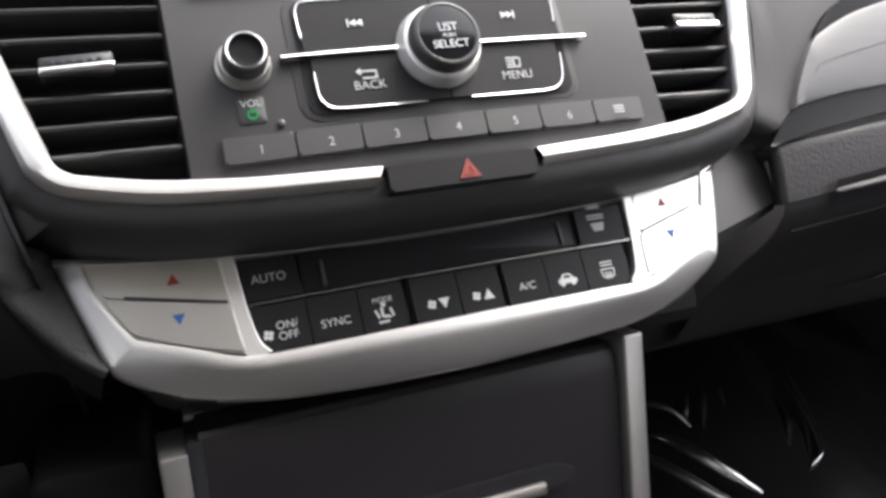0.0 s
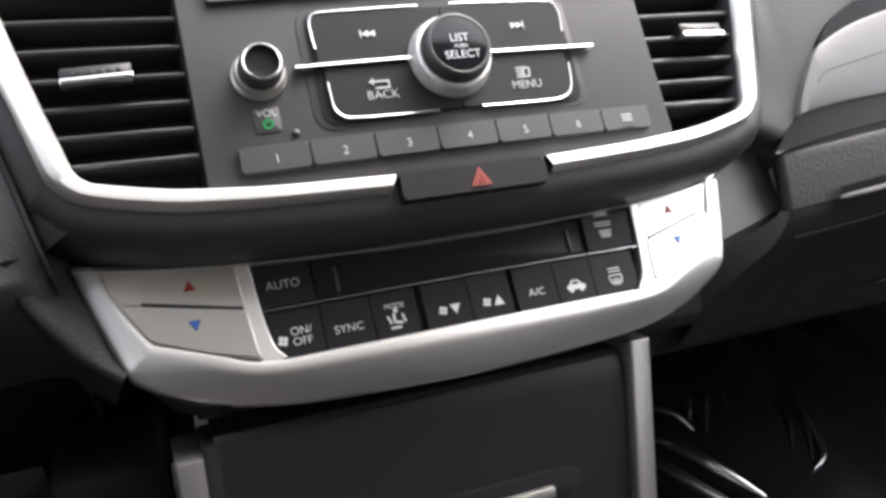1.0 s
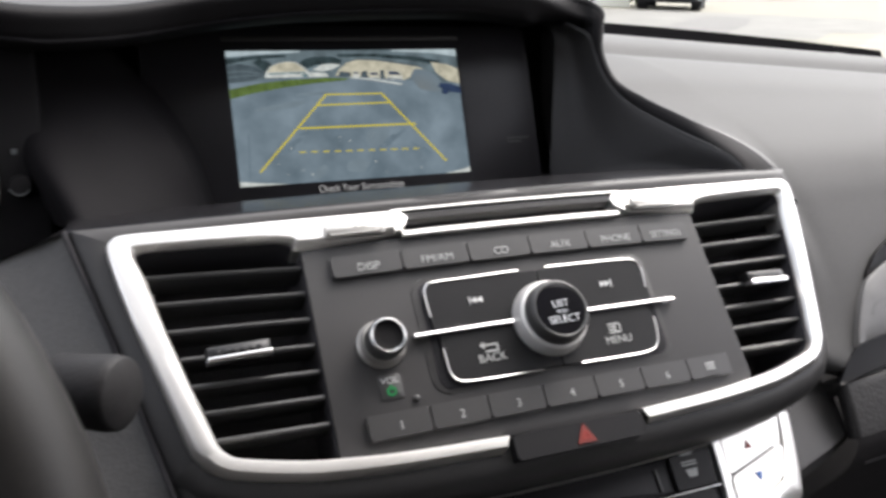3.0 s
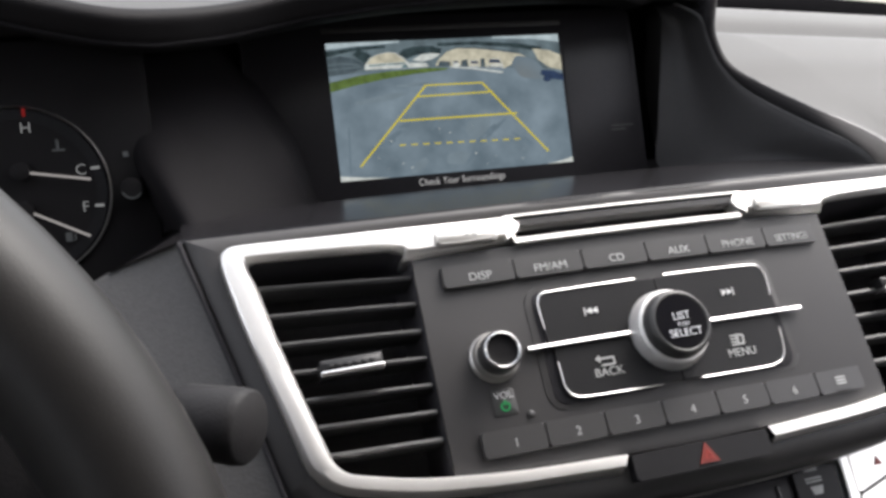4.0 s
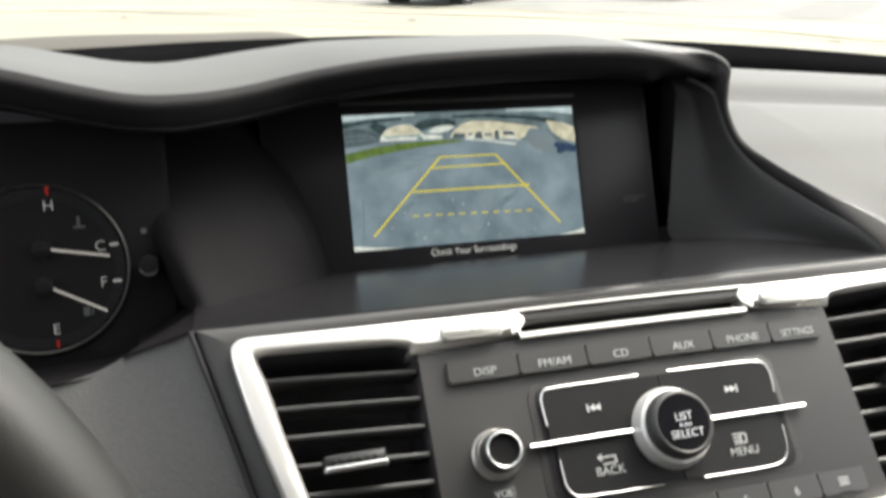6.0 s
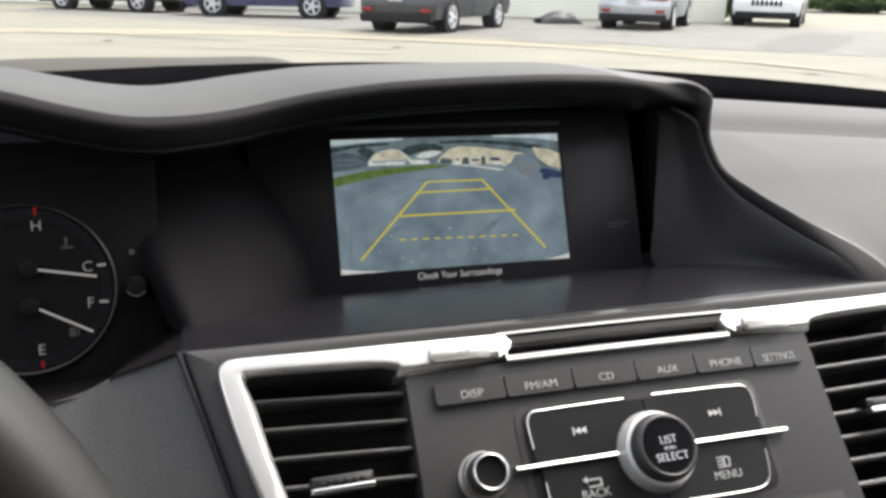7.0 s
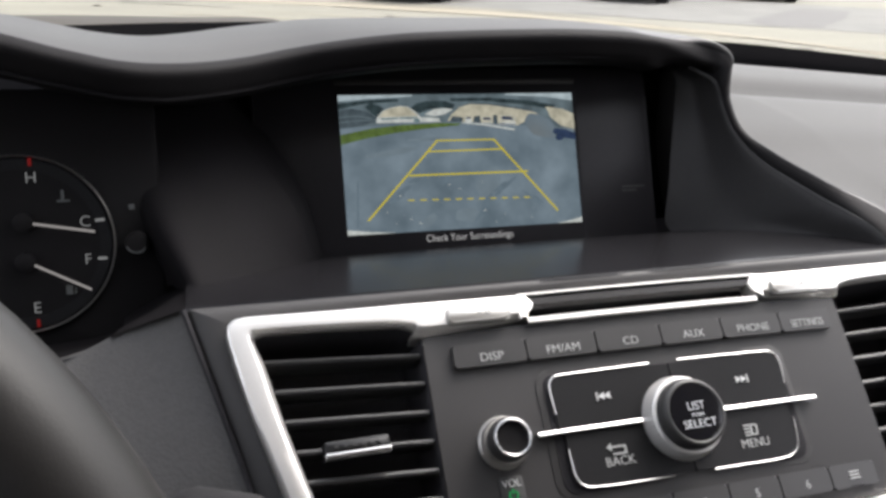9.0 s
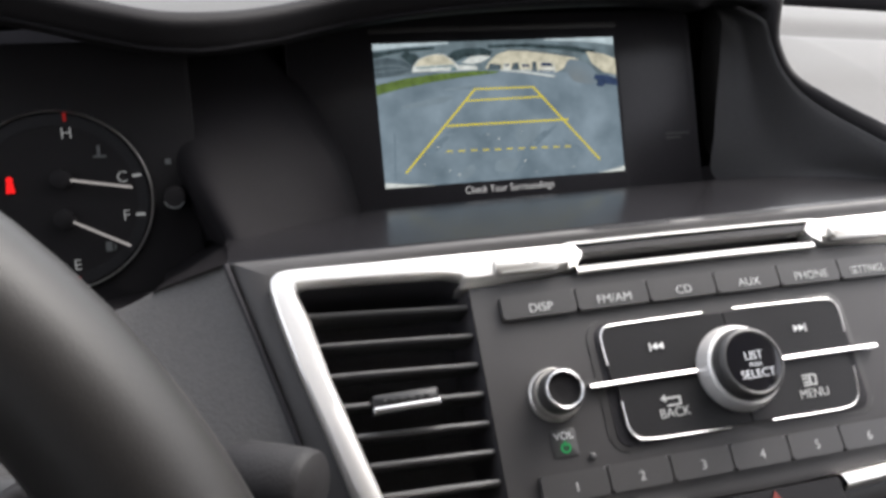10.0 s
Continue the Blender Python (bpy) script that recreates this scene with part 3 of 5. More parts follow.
# ---- audio unit ----
audio = thing("audio_unit", RADIO, "grey car audio panel with knobs and printed buttons", "car radio")
xs = np.linspace(-.1152, .1152, 25)
low = [(x, -.0495 - .0052 * (1 - (x / .1152) ** 2)) for x in xs]
part("faceplate", band([(x, .0525) for x in xs], low, ((0, -.012), (0, -.0004), (.03, 0), (.97, 0), (1, -.001), (1, -.012))), PLATE, audio, bend=True)


def key(name, pts, h, material, parent, bev=.0009, r=.0012, label=""):
    return part(name, prism(rounded(pts, r), -.002, h, bev), material, parent, label, bend=True, sharp=18)


edges = (-.1033, -.0676, -.0320, .0030, .0380, .0735, .1062)
for x0, x1, word in zip(edges, edges[1:], ("DISP", "FM/AM", "CD", "AUX", "PHONE", "SETTINGS")):
    k = key("source_button", [(x0 + .0004, .0345), (x1 - .0004, .0345), (x1 - .0004, .0452), (x0 + .0004, .0452)], .0030, BUTTON, audio)
    lettering(word, .0056, (x0 + x1) / 2 + .0005, .0382, .0031, GREYPRINT, k, wide=.85 if len(word) > 6 else 1.05)
edges = (-.1016, -.0713, -.0424, -.0130, .0160, .0441, .0734, .1016)
for i, (x0, x1) in enumerate(zip(edges, edges[1:])):
    k = key("preset_button", [(x0 + .0004, -.0452), (x1 - .0004, -.0452), (x1 - .0004, -.0338), (x0 + .0004, -.0338)], .0030, BUTTON, audio)
    if i < 6:
        lettering(str(i + 1), .0056, (x0 + x1) / 2 + .0005, -.0405, .0031, GREYPRINT, k)
    else:
        m = (x0 + x1) / 2
        shapes("icon", [bar_between((m - .003, y), (m + .003, y), .0007) for y in (-.0380, -.0395, -.041)], .003, GREYPRINT, k)
        shapes("led_slit", [bar_between((m - .004, -.0447), (m + .004, -.0447), .0006)], .003, RECESS, k)

part("seek_recess", prism(rrect(-.0660, .0705, -.0300, .0292, .008, 6), -.002, .0005, .0004), FASCIA, audio, bend=True)
part("seek_well", prism(rrect(-.0625, .0672, -.0278, .0272, .006, 6), -.002, .0009, .0004), RECESS, audio, bend=True)


def quarter(x0, x1, y0, y1, corner, label):
    pts = [(x0, y0), (x1, y0), (x1, y1), (x0, y1)]
    out = []
    for i, p in enumerate(pts):
        r = .006 if i == corner else .0006
        q = rounded([pts[i - 1], p, pts[(i + 1) % 4]], r, 4)
        out += q[5:10]
    return part("seek_button", prism(out, -.001, .0026, .0007), BUTTON_DARK, audio, label, bend=True, sharp=18)


prev_key = quarter(-.0600, .0020, .0012, .0252, 3, "")
next_key = quarter(.0026, .0650, .0012, .0252, 2, "")
back_key = quarter(-.0578, .0020, -.0260, -.0012, 0, "")
menu_key = quarter(.0026, .0620, -.0260, -.0012, 1, "")


def chrome_line(pts):
    path = [(p[0], p[1], .0026) for p in spline([(*q, 0) for q in pts], 8 * (len(pts) - 1))]
    return part("chrome_line", tube(path, .0005, 8), LINE_CHROME, audio, "chrome outline", bend=True)


chrome_line([(-.0602, .008), (-.0606, .0145), (-.0604, .0215), (-.0575, .0253), (-.0500, .0258), (-.03, .0260), (-.008, .0262)])
chrome_line([(.008, .0264), (.03, .0262), (.055, .0258), (.0625, .0248), (.0655, .0205), (.0652, .013), (.0645, .0085)])
chrome_line([(-.0578, -.0082), (-.0577, -.0150), (-.0572, -.0205), (-.0535, -.0250), (-.045, -.0262), (-.03, -.0266), (-.0093, -.0268)])
chrome_line([(.0632, -.0083), (.0625, -.0150), (.0608, -.0215), (.0565, -.0255), (.048, -.0268), (.03, -.0268), (.0122, -.0266)])
for a, b in ((-.0708, -.0150), (.0170, .0792)):
    xs = np.linspace(a, b, 9)
    part("chrome_bar", band([(x, .0008) for x in xs], [(x, -.0010) for x in xs], ((0, 0), (0, .0036), (.04, .0039), (.48, .0045), (.56, .0046), (.92, .0046), (1, .0042), (1, 0))), CHROME, audio, "chrome bar", bend=True)


def arrow_icon(x, y, s, parent):
    w = .0030
    tri = [[(x + s * (k * w - w), y - .0016), (x + s * (k * w), y), (x + s * (k * w - w), y + .0016)] for k in (0, 1)]
    tri = [t if s > 0 else t[::-1] for t in tri]
    shapes("seek_icon", [*tri, bar_between((x + s * (w + .0006), y - .0019), (x + s * (w + .0006), y + .0019), .0006)], .0027, WHITE, parent)


arrow_icon(-.0346, .0136, -1, prev_key)
arrow_icon(.0402, .0132, 1, next_key)
lettering("BACK", .0058, -.0340, -.0166, .0027, GREYPRINT, back_key)
shapes("return_icon", [bar_between((-.0370, -.0100), (-.0305, -.0100), .0008), bar_between((-.0370, -.0132), (-.0305, -.0132), .0008), bar_between((-.0303, -.0135), (-.0303, -.0097), .0008), [(-.0372, -.0118), (-.0372, -.0082), (-.0395, -.0100)]], .0027, GREYPRINT, back_key)
lettering("MENU", .0058, .0378, -.0178, .0027, GREYPRINT, menu_key)
shapes("page_icon", [bar_between((.0335, y), (.0372, y), .0007) for y in (-.0092, -.0108, -.0124, -.0138)] + [bar_between((.0378, -.0090), (.0408, -.0096), .0007), bar_between((.0408, -.0096), (.0402, -.0138), .0007), bar_between((.0402, -.0138), (.0374, -.0136), .0007), bar_between((.0376, -.0092), (.0374, -.0136), .0007)], .0027, GREYPRINT, menu_key)

KN = (.0016, -.0015)
sel = part("selector_knob", lathe(((.0206, 0), (.0204, .0014), (.0199, .0020), (.0198, .0030), (.0180, .0096), (.0173, .0104)), 110, KN, .00028, (3, 4)), KNOB_SILVER, audio, "knurled satin silver rotary knob", bend=True, sharp=25)
part("knob_cap", lathe(((.0166, .0094), (.0162, .0138), (.0156, .0160), (.0148, .0169), (.0140, .0172), (.0133, .0166)), 64, KN), SLAT, sel, "black cap", bend=True, sharp=50)
face = part("knob_face", lathe(((.0135, .0150), (.0134, .0166), (.0110, .0168), (.004, .0169)), 64, KN), GLOSS, sel, "gloss black face", bend=True, sharp=50)
for word, size, y, w in (("LIST", .0054, .0026, .95), ("PUSH", .0026, -.0014, 1.0), ("SELECT", .0053, -.0055, 1.0)):
    lettering(word, size, KN[0] + .0004, KN[1] + y, .0172, PRINT, face, wide=w)
vol = part("volume_knob", lathe(((.0119, 0), (.0118, .0014), (.0110, .0022), (.0107, .0038), (.0103, .0056)), 72, (-.0864, -.0008), .00015, (2, 3)), STRIP_SILVER, audio, "silver skirt of volume knob", bend=True, sharp=25)
part("knob_grip", lathe(((.0094, .0050), (.0093, .0122), (.0089, .0136), (.0082, .0140)), 64, (-.0864, -.0008), .00015, (0, 1), cap=False), SLAT, vol, "black grip", bend=True)
part("knob_ring", lathe(((.0083, .0132), (.0082, .0142), (.0078, .0145), (.0074, .0142), (.0072, .0134)), 48, (-.0864, -.0008), cap=False), CHROME, vol, "chrome ring", bend=True)
part("knob_dish", lathe(((.0075, .0136), (.0072, .0136), (.0064, .0126), (.0054, .0123), (.003, .0122), (.001, .0122)), 48, (-.0864, -.0008)), DIALBLACK, vol, "black dished face", bend=True, sharp=30)
plate = part("power_patch", prism(rrect(-.0922, -.0808, -.0276, -.0158, .0012), -.001, .0006, .0003), SLAT, audio, bend=True)
lettering("VOL", .0046, -.0865, -.0187, .0007, WHITE, plate)
shapes("power_icon", [*ring_shape(-.0864, -.0236, .0022, .0006, 18, 120, 420), bar_between((-.0864, -.0232), (-.0864, -.0208), .0006)], .0007, GREEN, plate, label="green power mark")
part("reset_pin", lathe(((.0016, -.001), (.0016, .0012), (.0010, .0016)), 16, (-.0755, -.0290)), SLAT, audio, bend=True)

# ---- hazard switch ----
hz = thing("hazard_switch", RADIO, "black hazard switch with red triangle below the audio unit", "switch")
rocker = part("rocker", prism(rounded([(-.0362, -.0672), (.0345, -.0672), (.0350, -.0554), (-.0360, -.0554)], .0015), -.012, .0052, .0016), BUTTON_DARK, hz, bend=True, sharp=18)


def ring_triangle(x, y, r, w):
    o = [(x + r * math.cos(radians(a)), y + r * math.sin(radians(a))) for a in (90, 210, 330)]
    i = [(x + (r - w) * math.cos(radians(a)), y + (r - w) * math.sin(radians(a))) for a in (90, 210, 330)]
    return [[o[k], o[(k + 1) % 3], i[(k + 1) % 3], i[k]] for k in range(3)]


shapes("warning_triangle", [[(.0010 + .0060 * math.cos(radians(q)), -.0622 + .0060 * math.sin(radians(q))) for q in (90, 210, 330)]], .0053, HAZARD, rocker, label="red triangle")
shapes("warning_mark", ring_triangle(.0010, -.0622, .0026, .0008), .0057, RED, rocker)

# ---- climate control ----
clim = thing("climate_control", CLIMATE, "satin silver climate panel with black buttons", "climate control")
LOWER = ((-.158, .006), (-.150, -.008), (-.14, -.020), (-.12, -.026), (.12, -.026), (.14, -.018), (.154, -.001), (.16, .0015), (.186, .0088), (.214, .018))
part("backing", band([(x, .060) for x in np.linspace(-.158, .213, 48)], [(x, along(LOWER, x)) for x in np.linspace(-.158, .213, 48)], ((0, -.05), (0, -.010), (.2, -.0045), (.9, -.0045), (1, -.010), (1, -.06))), FASCIA, clim, bend=True)
CO = [(-.1742, .0464), (-.1745, .0440), (-.1690, .0255), (-.1600, -.0015), (-.1555, -.0085), (-.1450, -.0150), (-.130, -.0220), (-.115, -.0268), (-.095, -.0305), (-.07, -.0328), (-.035, -.0345), (0, -.0352)]
CI = [(-.1640, .0415), (-.1630, .0400), (-.158, .0240), (-.1475, .0070), (-.1440, .0045), (-.136, .0015), (-.124, -.0030), (-.108, -.0098), (-.0945, -.0118), (-.07, -.0120), (-.035, -.0120), (0, -.0120)]


def drawn_in(x, most):
    """The panel ends a little nearer on the passenger's side."""
    return x - most * max(0, x - .095) / .07


co = CO + [(drawn_in(x, .0060), y) for x, y in mirrored(CO[:-1])[::-1]]
ci = CI + [(drawn_in(x, .0085), y) for x, y in mirrored(CI[:-1])[::-1]]
SIDEPROF = ((0, -.014), (0, -.0014), (.05, 0), (.14, .0010), (.40, .0016), (.55, .0020), (.70, .0024), (.80, .0026), (.96, .0022), (1.0, .0014), (1.0, -.004))
BASEPROF = ((0, -.016), (0, -.0105), (.03, -.0094), (.10, -.0078), (.40, -.0022), (.62, .0011), (.70, .0021), (.78, .0026), (.96, .0022), (1.0, .0014), (1.0, -.004))
part("bezel", blended(co, ci, SIDEPROF, BASEPROF, lambda k: (min(k, 22 - k) - 2.5) / 4.5), SILVER, clim, bend=True, sharp=35)
# upper rim and the two uprights between pads and keys
xs = np.linspace(-.1740, .1740, 31)
part("upper_rim", band([(drawn_in(x, .006), .0318 + .0146 * (abs(x) / .174) ** 2.6) for x in xs], [(drawn_in(x, .0065), .0298 + .0126 * (abs(x) / .174) ** 2.6) for x in xs], ((0, -.012), (0, .0004), (.8, .0026), (1, .0020), (1, -.004))), SILVER, clim, bend=True)
for s in (-1, 1):
    part("upright", band([(s * .1080, .0345), (s * .1060, .012), (s * .1035, -.0095), (s * .100, -.0130)], [(s * .1012, .0342), (s * .0994, .012), (s * .0966, -.0045), (s * .0920, -.0110)], ((0, -.004), (0, .0012), (.1, .0016), (.9, .0016), (1, .0010), (1, -.006)), fine=3), SILVER, clim, bend=True, smooth=False)
    up = [(s * .1635, .0412), (s * .1088, .0338), (s * .1066, .0142), (s * .1560, .0252)]
    lowp = [(s * .1568, .0240), (s * .1064, .0128), (s * .1042, -.0088), (s * .1240, -.0028), (s * .1470, .0070)]
    if s > 0:
        up, lowp = [(drawn_in(x, .0090), y) for x, y in up[::-1]], [(drawn_in(x, .0085), y) for x, y in lowp[::-1]]
    a = part("temperature_up", prism(rounded(up[::-1], .0014), -.006, .0020, .0010), SILVER_BTN, clim, "silver key with red arrow", bend=True, sharp=18)
    b = part("temperature_down", prism(rounded(lowp[::-1], .0022), -.006, .0026, .0011), SILVER_BTN, clim, "silver key with blue arrow", bend=True, sharp=18)
    part("key_groove", prism(rounded([(s * .107, .0136), (drawn_in(s * .1485, .008), .0232), (drawn_in(s * .1485, .008), .0243), (s * .107, .0146)][:: (1 if s > 0 else -1)], .0004), -.004, .0021, .0002), SLAT, clim, bend=True)
    bed = [(drawn_in(s * .1645, .0085), .0418), (s * .1015, .0342), (s * .098, -.0115), (s * .124, -.0040), (drawn_in(s * .1475, .0085), .0060), (drawn_in(s * .159, .0085), .0235)]
    part("key_bed", prism(bed if s > 0 else bed[::-1], -.008, .0002), SILVER_BTN, clim, bend=True)
    x = drawn_in(s * .128, .008)
    t = .0026
    shapes("arrow", [[(x - t, .0258), (x + t, .0258), (x, .0304)]], .0021, RED, a, label="red arrow")
    shapes("arrow", [[(x - t, .0122), (x, .0076), (x + t, .0122)]], .0027, BLUE, b, label="blue arrow")

xs = np.linspace(-.1003, .1003, 25)
part("key_well", band([(x, .0306) for x in xs], [(x, -.0122) for x in xs], ((0, .001), (.02, -.0035), (.97, -.0035), (1, .001)), fill=False), RECESS, clim, bend=True)
xs = np.linspace(-.0990, .0975, 25)
part("divider", band([(x, .0116) for x in xs], [(x, .0102) for x in xs], ((0, -.003), (0, .0004), (.35, .0017), (.6, .0021), (.85, .0020), (1, .0012), (1, -.003))), CHROME, clim, "chrome divider", bend=True)


def clim_key(pts, r=.0008):
    return part("climate_button", prism(rounded(pts, r), -.004, .0004, .0006), BUTTON_DARK, clim, bend=True, sharp=18)


a = clim_key([(-.1000, .0122), (-.0742, .0122), (-.0748, .0302), (-.1008, .0316)])
lettering("AUTO", .0056, -.0878, .0216, .0005, GREYPRINT, a)
win = part("display_window", prism(rrect(-.0735, .0690, .0124, .0300, .0006), -.003, -.0016, .0003), WINDOW, clim, "unlit black display window", bend=True)
# Two lighter bars stand in for reflections in the dark window.
for x in (-.0632, .0600):
    part("window_reflection", prism(rrect(x - .0009, x + .0009, .0142, .0262, .0005), -.002, -.0010, .0004), BUTTON, win, bend=True)
d = clim_key([(.0694, .0122), (.0965, .0122), (.0985, .0314), (.0700, .0302)])
shapes("defrost_icon", [bar_between((.0765, y), (.0865, y), .0008) for y in (.0262, .0246)] + [[(.0790, .0180), (.0845, .0180), (.0858, .0222), (.0778, .0222)], bar_between((.0775, .0305), (.0855, .0305), .0012)], .0005, GREYPRINT, d)
keys = ((-.0985, -.0742, "fan"), (-.0736, -.0508, "SYNC"), (-.0502, -.0288, "mode"), (-.0252, -.0022, "down"), (-.0016, .0198, "up"), (.0226, .0450, "A/C"), (.0456, .0668, "car"), (.0674, .0930, "rear"))


def fan_icon(x, y, r):
    out = []
    for k in range(4):
        t = radians(90 * k + 30)
        c = (x + r * .55 * math.cos(t), y + r * .55 * math.sin(t))
        out.append([(c[0] + r * .42 * math.cos(radians(a)), c[1] + r * .42 * math.sin(radians(a))) for a in range(0, 360, 45)])
    return out


for x0, x1, what in keys:
    l, r = (.004 if what == "fan" else 0), (.004 if what == "rear" else 0)
    k = clim_key([(x0 + l, -.0118), (x1 - r, -.0118), (x1, -.0118 + r + .001), (x1, .0098), (x0, .0098), (x0, -.0118 + l + .001)])
    m, h = (x0 + x1) / 2, .0005
    if what == "fan":
        shapes("fan_icon", fan_icon(m - .0062, -.0040, .0026), h, WHITE, k)
        lettering("ON/", .0052, m + .0025, -.0006, h, WHITE, k)
        lettering("OFF", .0052, m + .0025, -.0054, h, WHITE, k)
    elif what in ("SYNC", "A/C"):
        lettering(what, .0052, m, -.0038, h, WHITE, k, wide=1.05)
    elif what == "mode":
        lettering("MODE", .0034, m, .0024, h, WHITE, k)
        shapes("airflow_icon", [bar_between((m - .001, -.001), (m - .0012, -.0052), .0012), bar_between((m - .0012, -.0052), (m + .0026, -.0058), .0012), bar_between((m - .0042, -.002), (m - .0028, -.0058), .0010), bar_between((m + .003, -.0018), (m + .004, -.0058), .0010), bar_between((m - .0035, -.0078), (m + .0015, -.0078), .0010), [(m + .0012 * math.cos(radians(q)), .0002 + .0012 * math.sin(radians(q))) for q in range(0, 360, 45)]], h, WHITE, k)
    elif what in ("down", "up"):
        shapes("fan_icon", fan_icon(m - .0028, -.0042, .0024), h, WHITE, k)
        s = 1 if what == "up" else -1
        tri = [(m + .0008, -.0042 - s * .0022), (m + .0062, -.0042 - s * .0022), (m + .0035, -.0042 + s * .0026)]
        shapes("arrow_icon", [tri], h, WHITE, k)
    elif what == "car":
        body = [(m - .0052, -.0060), (m + .0052, -.0060), (m + .0052, -.0040), (m + .0032, -.0034), (m + .0016, -.0012), (m - .0022, -.0012), (m - .0038, -.0034), (m - .0052, -.0040)]
        tyres = [[(m + dx + .0012 * math.cos(radians(q)), -.0062 + .0012 * math.sin(radians(q))) for q in range(0, 360, 40)] for dx in (-.003, .003)]
        shapes("recirculation_icon", [body, *tyres], h, WHITE, k)
        shapes("icon_window", [[(m - .0024, -.0034), (m + .0018, -.0034), (m + .0008, -.0020), (m - .0016, -.0020)]], h + .0003, BUTTON_DARK, k)
    else:
        shapes("rear_demist_icon", [bar_between((m - .0035, y), (m + .0035, y), .0006) for y in (.0012, -.0004)] + [bar_between(*e, .0006) for e in (((m - .0038, -.0024), (m + .0038, -.0024)), ((m + .0038, -.0024), (m + .0032, -.0064)), ((m + .0032, -.0064), (m - .0032, -.0064)), ((m - .0032, -.0064), (m - .0038, -.0024)))] + [bar_between((m + dx, -.0076), (m + dx, -.004), .0006) for dx in (-.0015, 0, .0015)], h, WHITE, k)

# ---- console below ----
store = thing("storage_compartment", CONSOLE, "closed black storage compartment between two silver strips", "console")
xs = np.linspace(-.1275, .0862, 11)
part("lid", band([(x, -.0095) for x in xs], [(x, -.26) for x in xs], ((0, -.03), (0, -.004), (.012, -.0012), (.06, .0010), (.12, .0016), (.5, .001), (.98, 0), (1, -.03))), LIDBLACK, store, "smooth black lid")
part("pull_recess", prism(rounded([(-.05, -.082), (.052, -.082), (.058, -.072), (.045, -.066), (-.05, -.066)], .004), -.002, .0022, .0006), RECESS, store)
part("pull", prism(rrect(-.045, .0395, -.0815, -.0745, .002), -.002, .0050, .0016), SILVER_BTN, store, "silver edge of lid pull")
part("recess_roof", band([(x, .04) for x in np.linspace(-.132, .16, 5)], [(x, -.0075) for x in np.linspace(-.132, .16, 5)], ((0, -.05), (.1, -.03), (1, -.025)), fill=False), RECESS, store)
for x0, x1, top in ((-.1456, -.1333, -.0145), (.0887, .1012, -.0045)):
    part("side_strip", prism(rrect(x0, x1, -.30, top, .0015), -.03, .006, .0022), STRIP_SILVER, store, "satin silver strip")
part("strip_gap", prism(rrect(-.1334, -.1268, -.28, -.0120, .0010), -.03, .0020, .0008), RECESS, store)
for x0, x1 in ((-.20, -.147), (.1025, .114)):
    part("cheek", prism(rrect(x0, x1, -.32, -.020, .006), -.12, -.016, .006), DIALBLACK, store)

# ---- display ----
disp = thing("display_unit", SCREEN, "gloss black dashboard display showing a rear-view camera picture", "display")
part("panel", prism(rrect(-.170, .1275, -.070, .0715, .006, 6), -.02, 0, .002), PANELBLACK, disp, "gloss black panel")
part("panel_joint", prism(rrect(.0668, .0680, -.0600, .0640, .0003), -.001, .0003), RECESS, disp)
part("top_ledge", prism(rrect(-.114, .068, .0600, .0635, .001), -.001, .0016, .0008), FASCIA, disp)
# the camera picture on the display: u across, v down, both 0 to 1
PX0, PX1, PY0, PY1 = -.1120, .0652, -.0445, .0530


def uv(u, v):
    return (PX0 + u * (PX1 - PX0), PY1 - v * (PY1 - PY0))


def lit(name, polys, layer, material, label=""):
    for p in polys:
        part(name, prism([uv(*q) for q in p], .0001 + .00012 * layer, .0002 + .00012 * layer), material, disp, label, smooth=False)


P_ROAD = glow("picture_asphalt", (.135, .195, .235), 1.0, .22, .030, (.185, .245, .285))
P_ROAD_DARK = glow("picture_asphalt_dark", (.140, .196, .234), 1.0, .12, .008)
P_ROAD_PALE = glow("picture_asphalt_pale", (.180, .240, .276), 1.0, .10, .012)
P_SKY = glow("picture_sky", (.13, .18, .20), 1.0, .35, .012)
P_TREE = glow("picture_trees", (.035, .055, .06), 1.0, .5, .006)
P_GRASS = glow("picture_grass", (.10, .16, .045), 1.0, .3, .005)
P_CREAM = glow("picture_building", (.50, .49, .38), 1.0, .25, .006)
P_WHITE = glow("picture_white", (.58, .63, .60), 1.0, .2, .004)
P_BLUE = glow("picture_blue", (.03, .05, .10), 1.0, .3, .004)
P_LINE = glow("picture_yellow", (.52, .45, .035), 1.2)
P_TEXT = glow("picture_text", (.55, .56, .56), 1.0)
P_HAZE = [glow("picture_haze", (.155 + .020 * k / 5, .208 + .004 * k / 5, .242 - .014 * k / 5), 1.0, .10, .02) for k in range(6)]
P_ROOF = glow("picture_roof", (.075, .105, .12), 1.0, .3, .004)
P_TEAL = glow("picture_sign", (.10, .19, .21), 1.0, .4, .002)
P_GLARE = glow("picture_glare", (.42, .52, .55), 1.0, .2, .01)


def blob(u, v, a, b, turn=0.0, n=28, wob=.06, seed=0):
    out = []
    for i in range(n):
        t = 2 * math.pi * i / n
        k = 1 + wob * math.sin(3 * t + seed) + wob * .7 * math.sin(5 * t + 2 * seed)
        x, y = a * k * math.cos(t), b * k * math.sin(t)
        out.append((u + x * math.cos(turn) - y * math.sin(turn), v + x * math.sin(turn) + y * math.cos(turn)))
    return out[::-1]


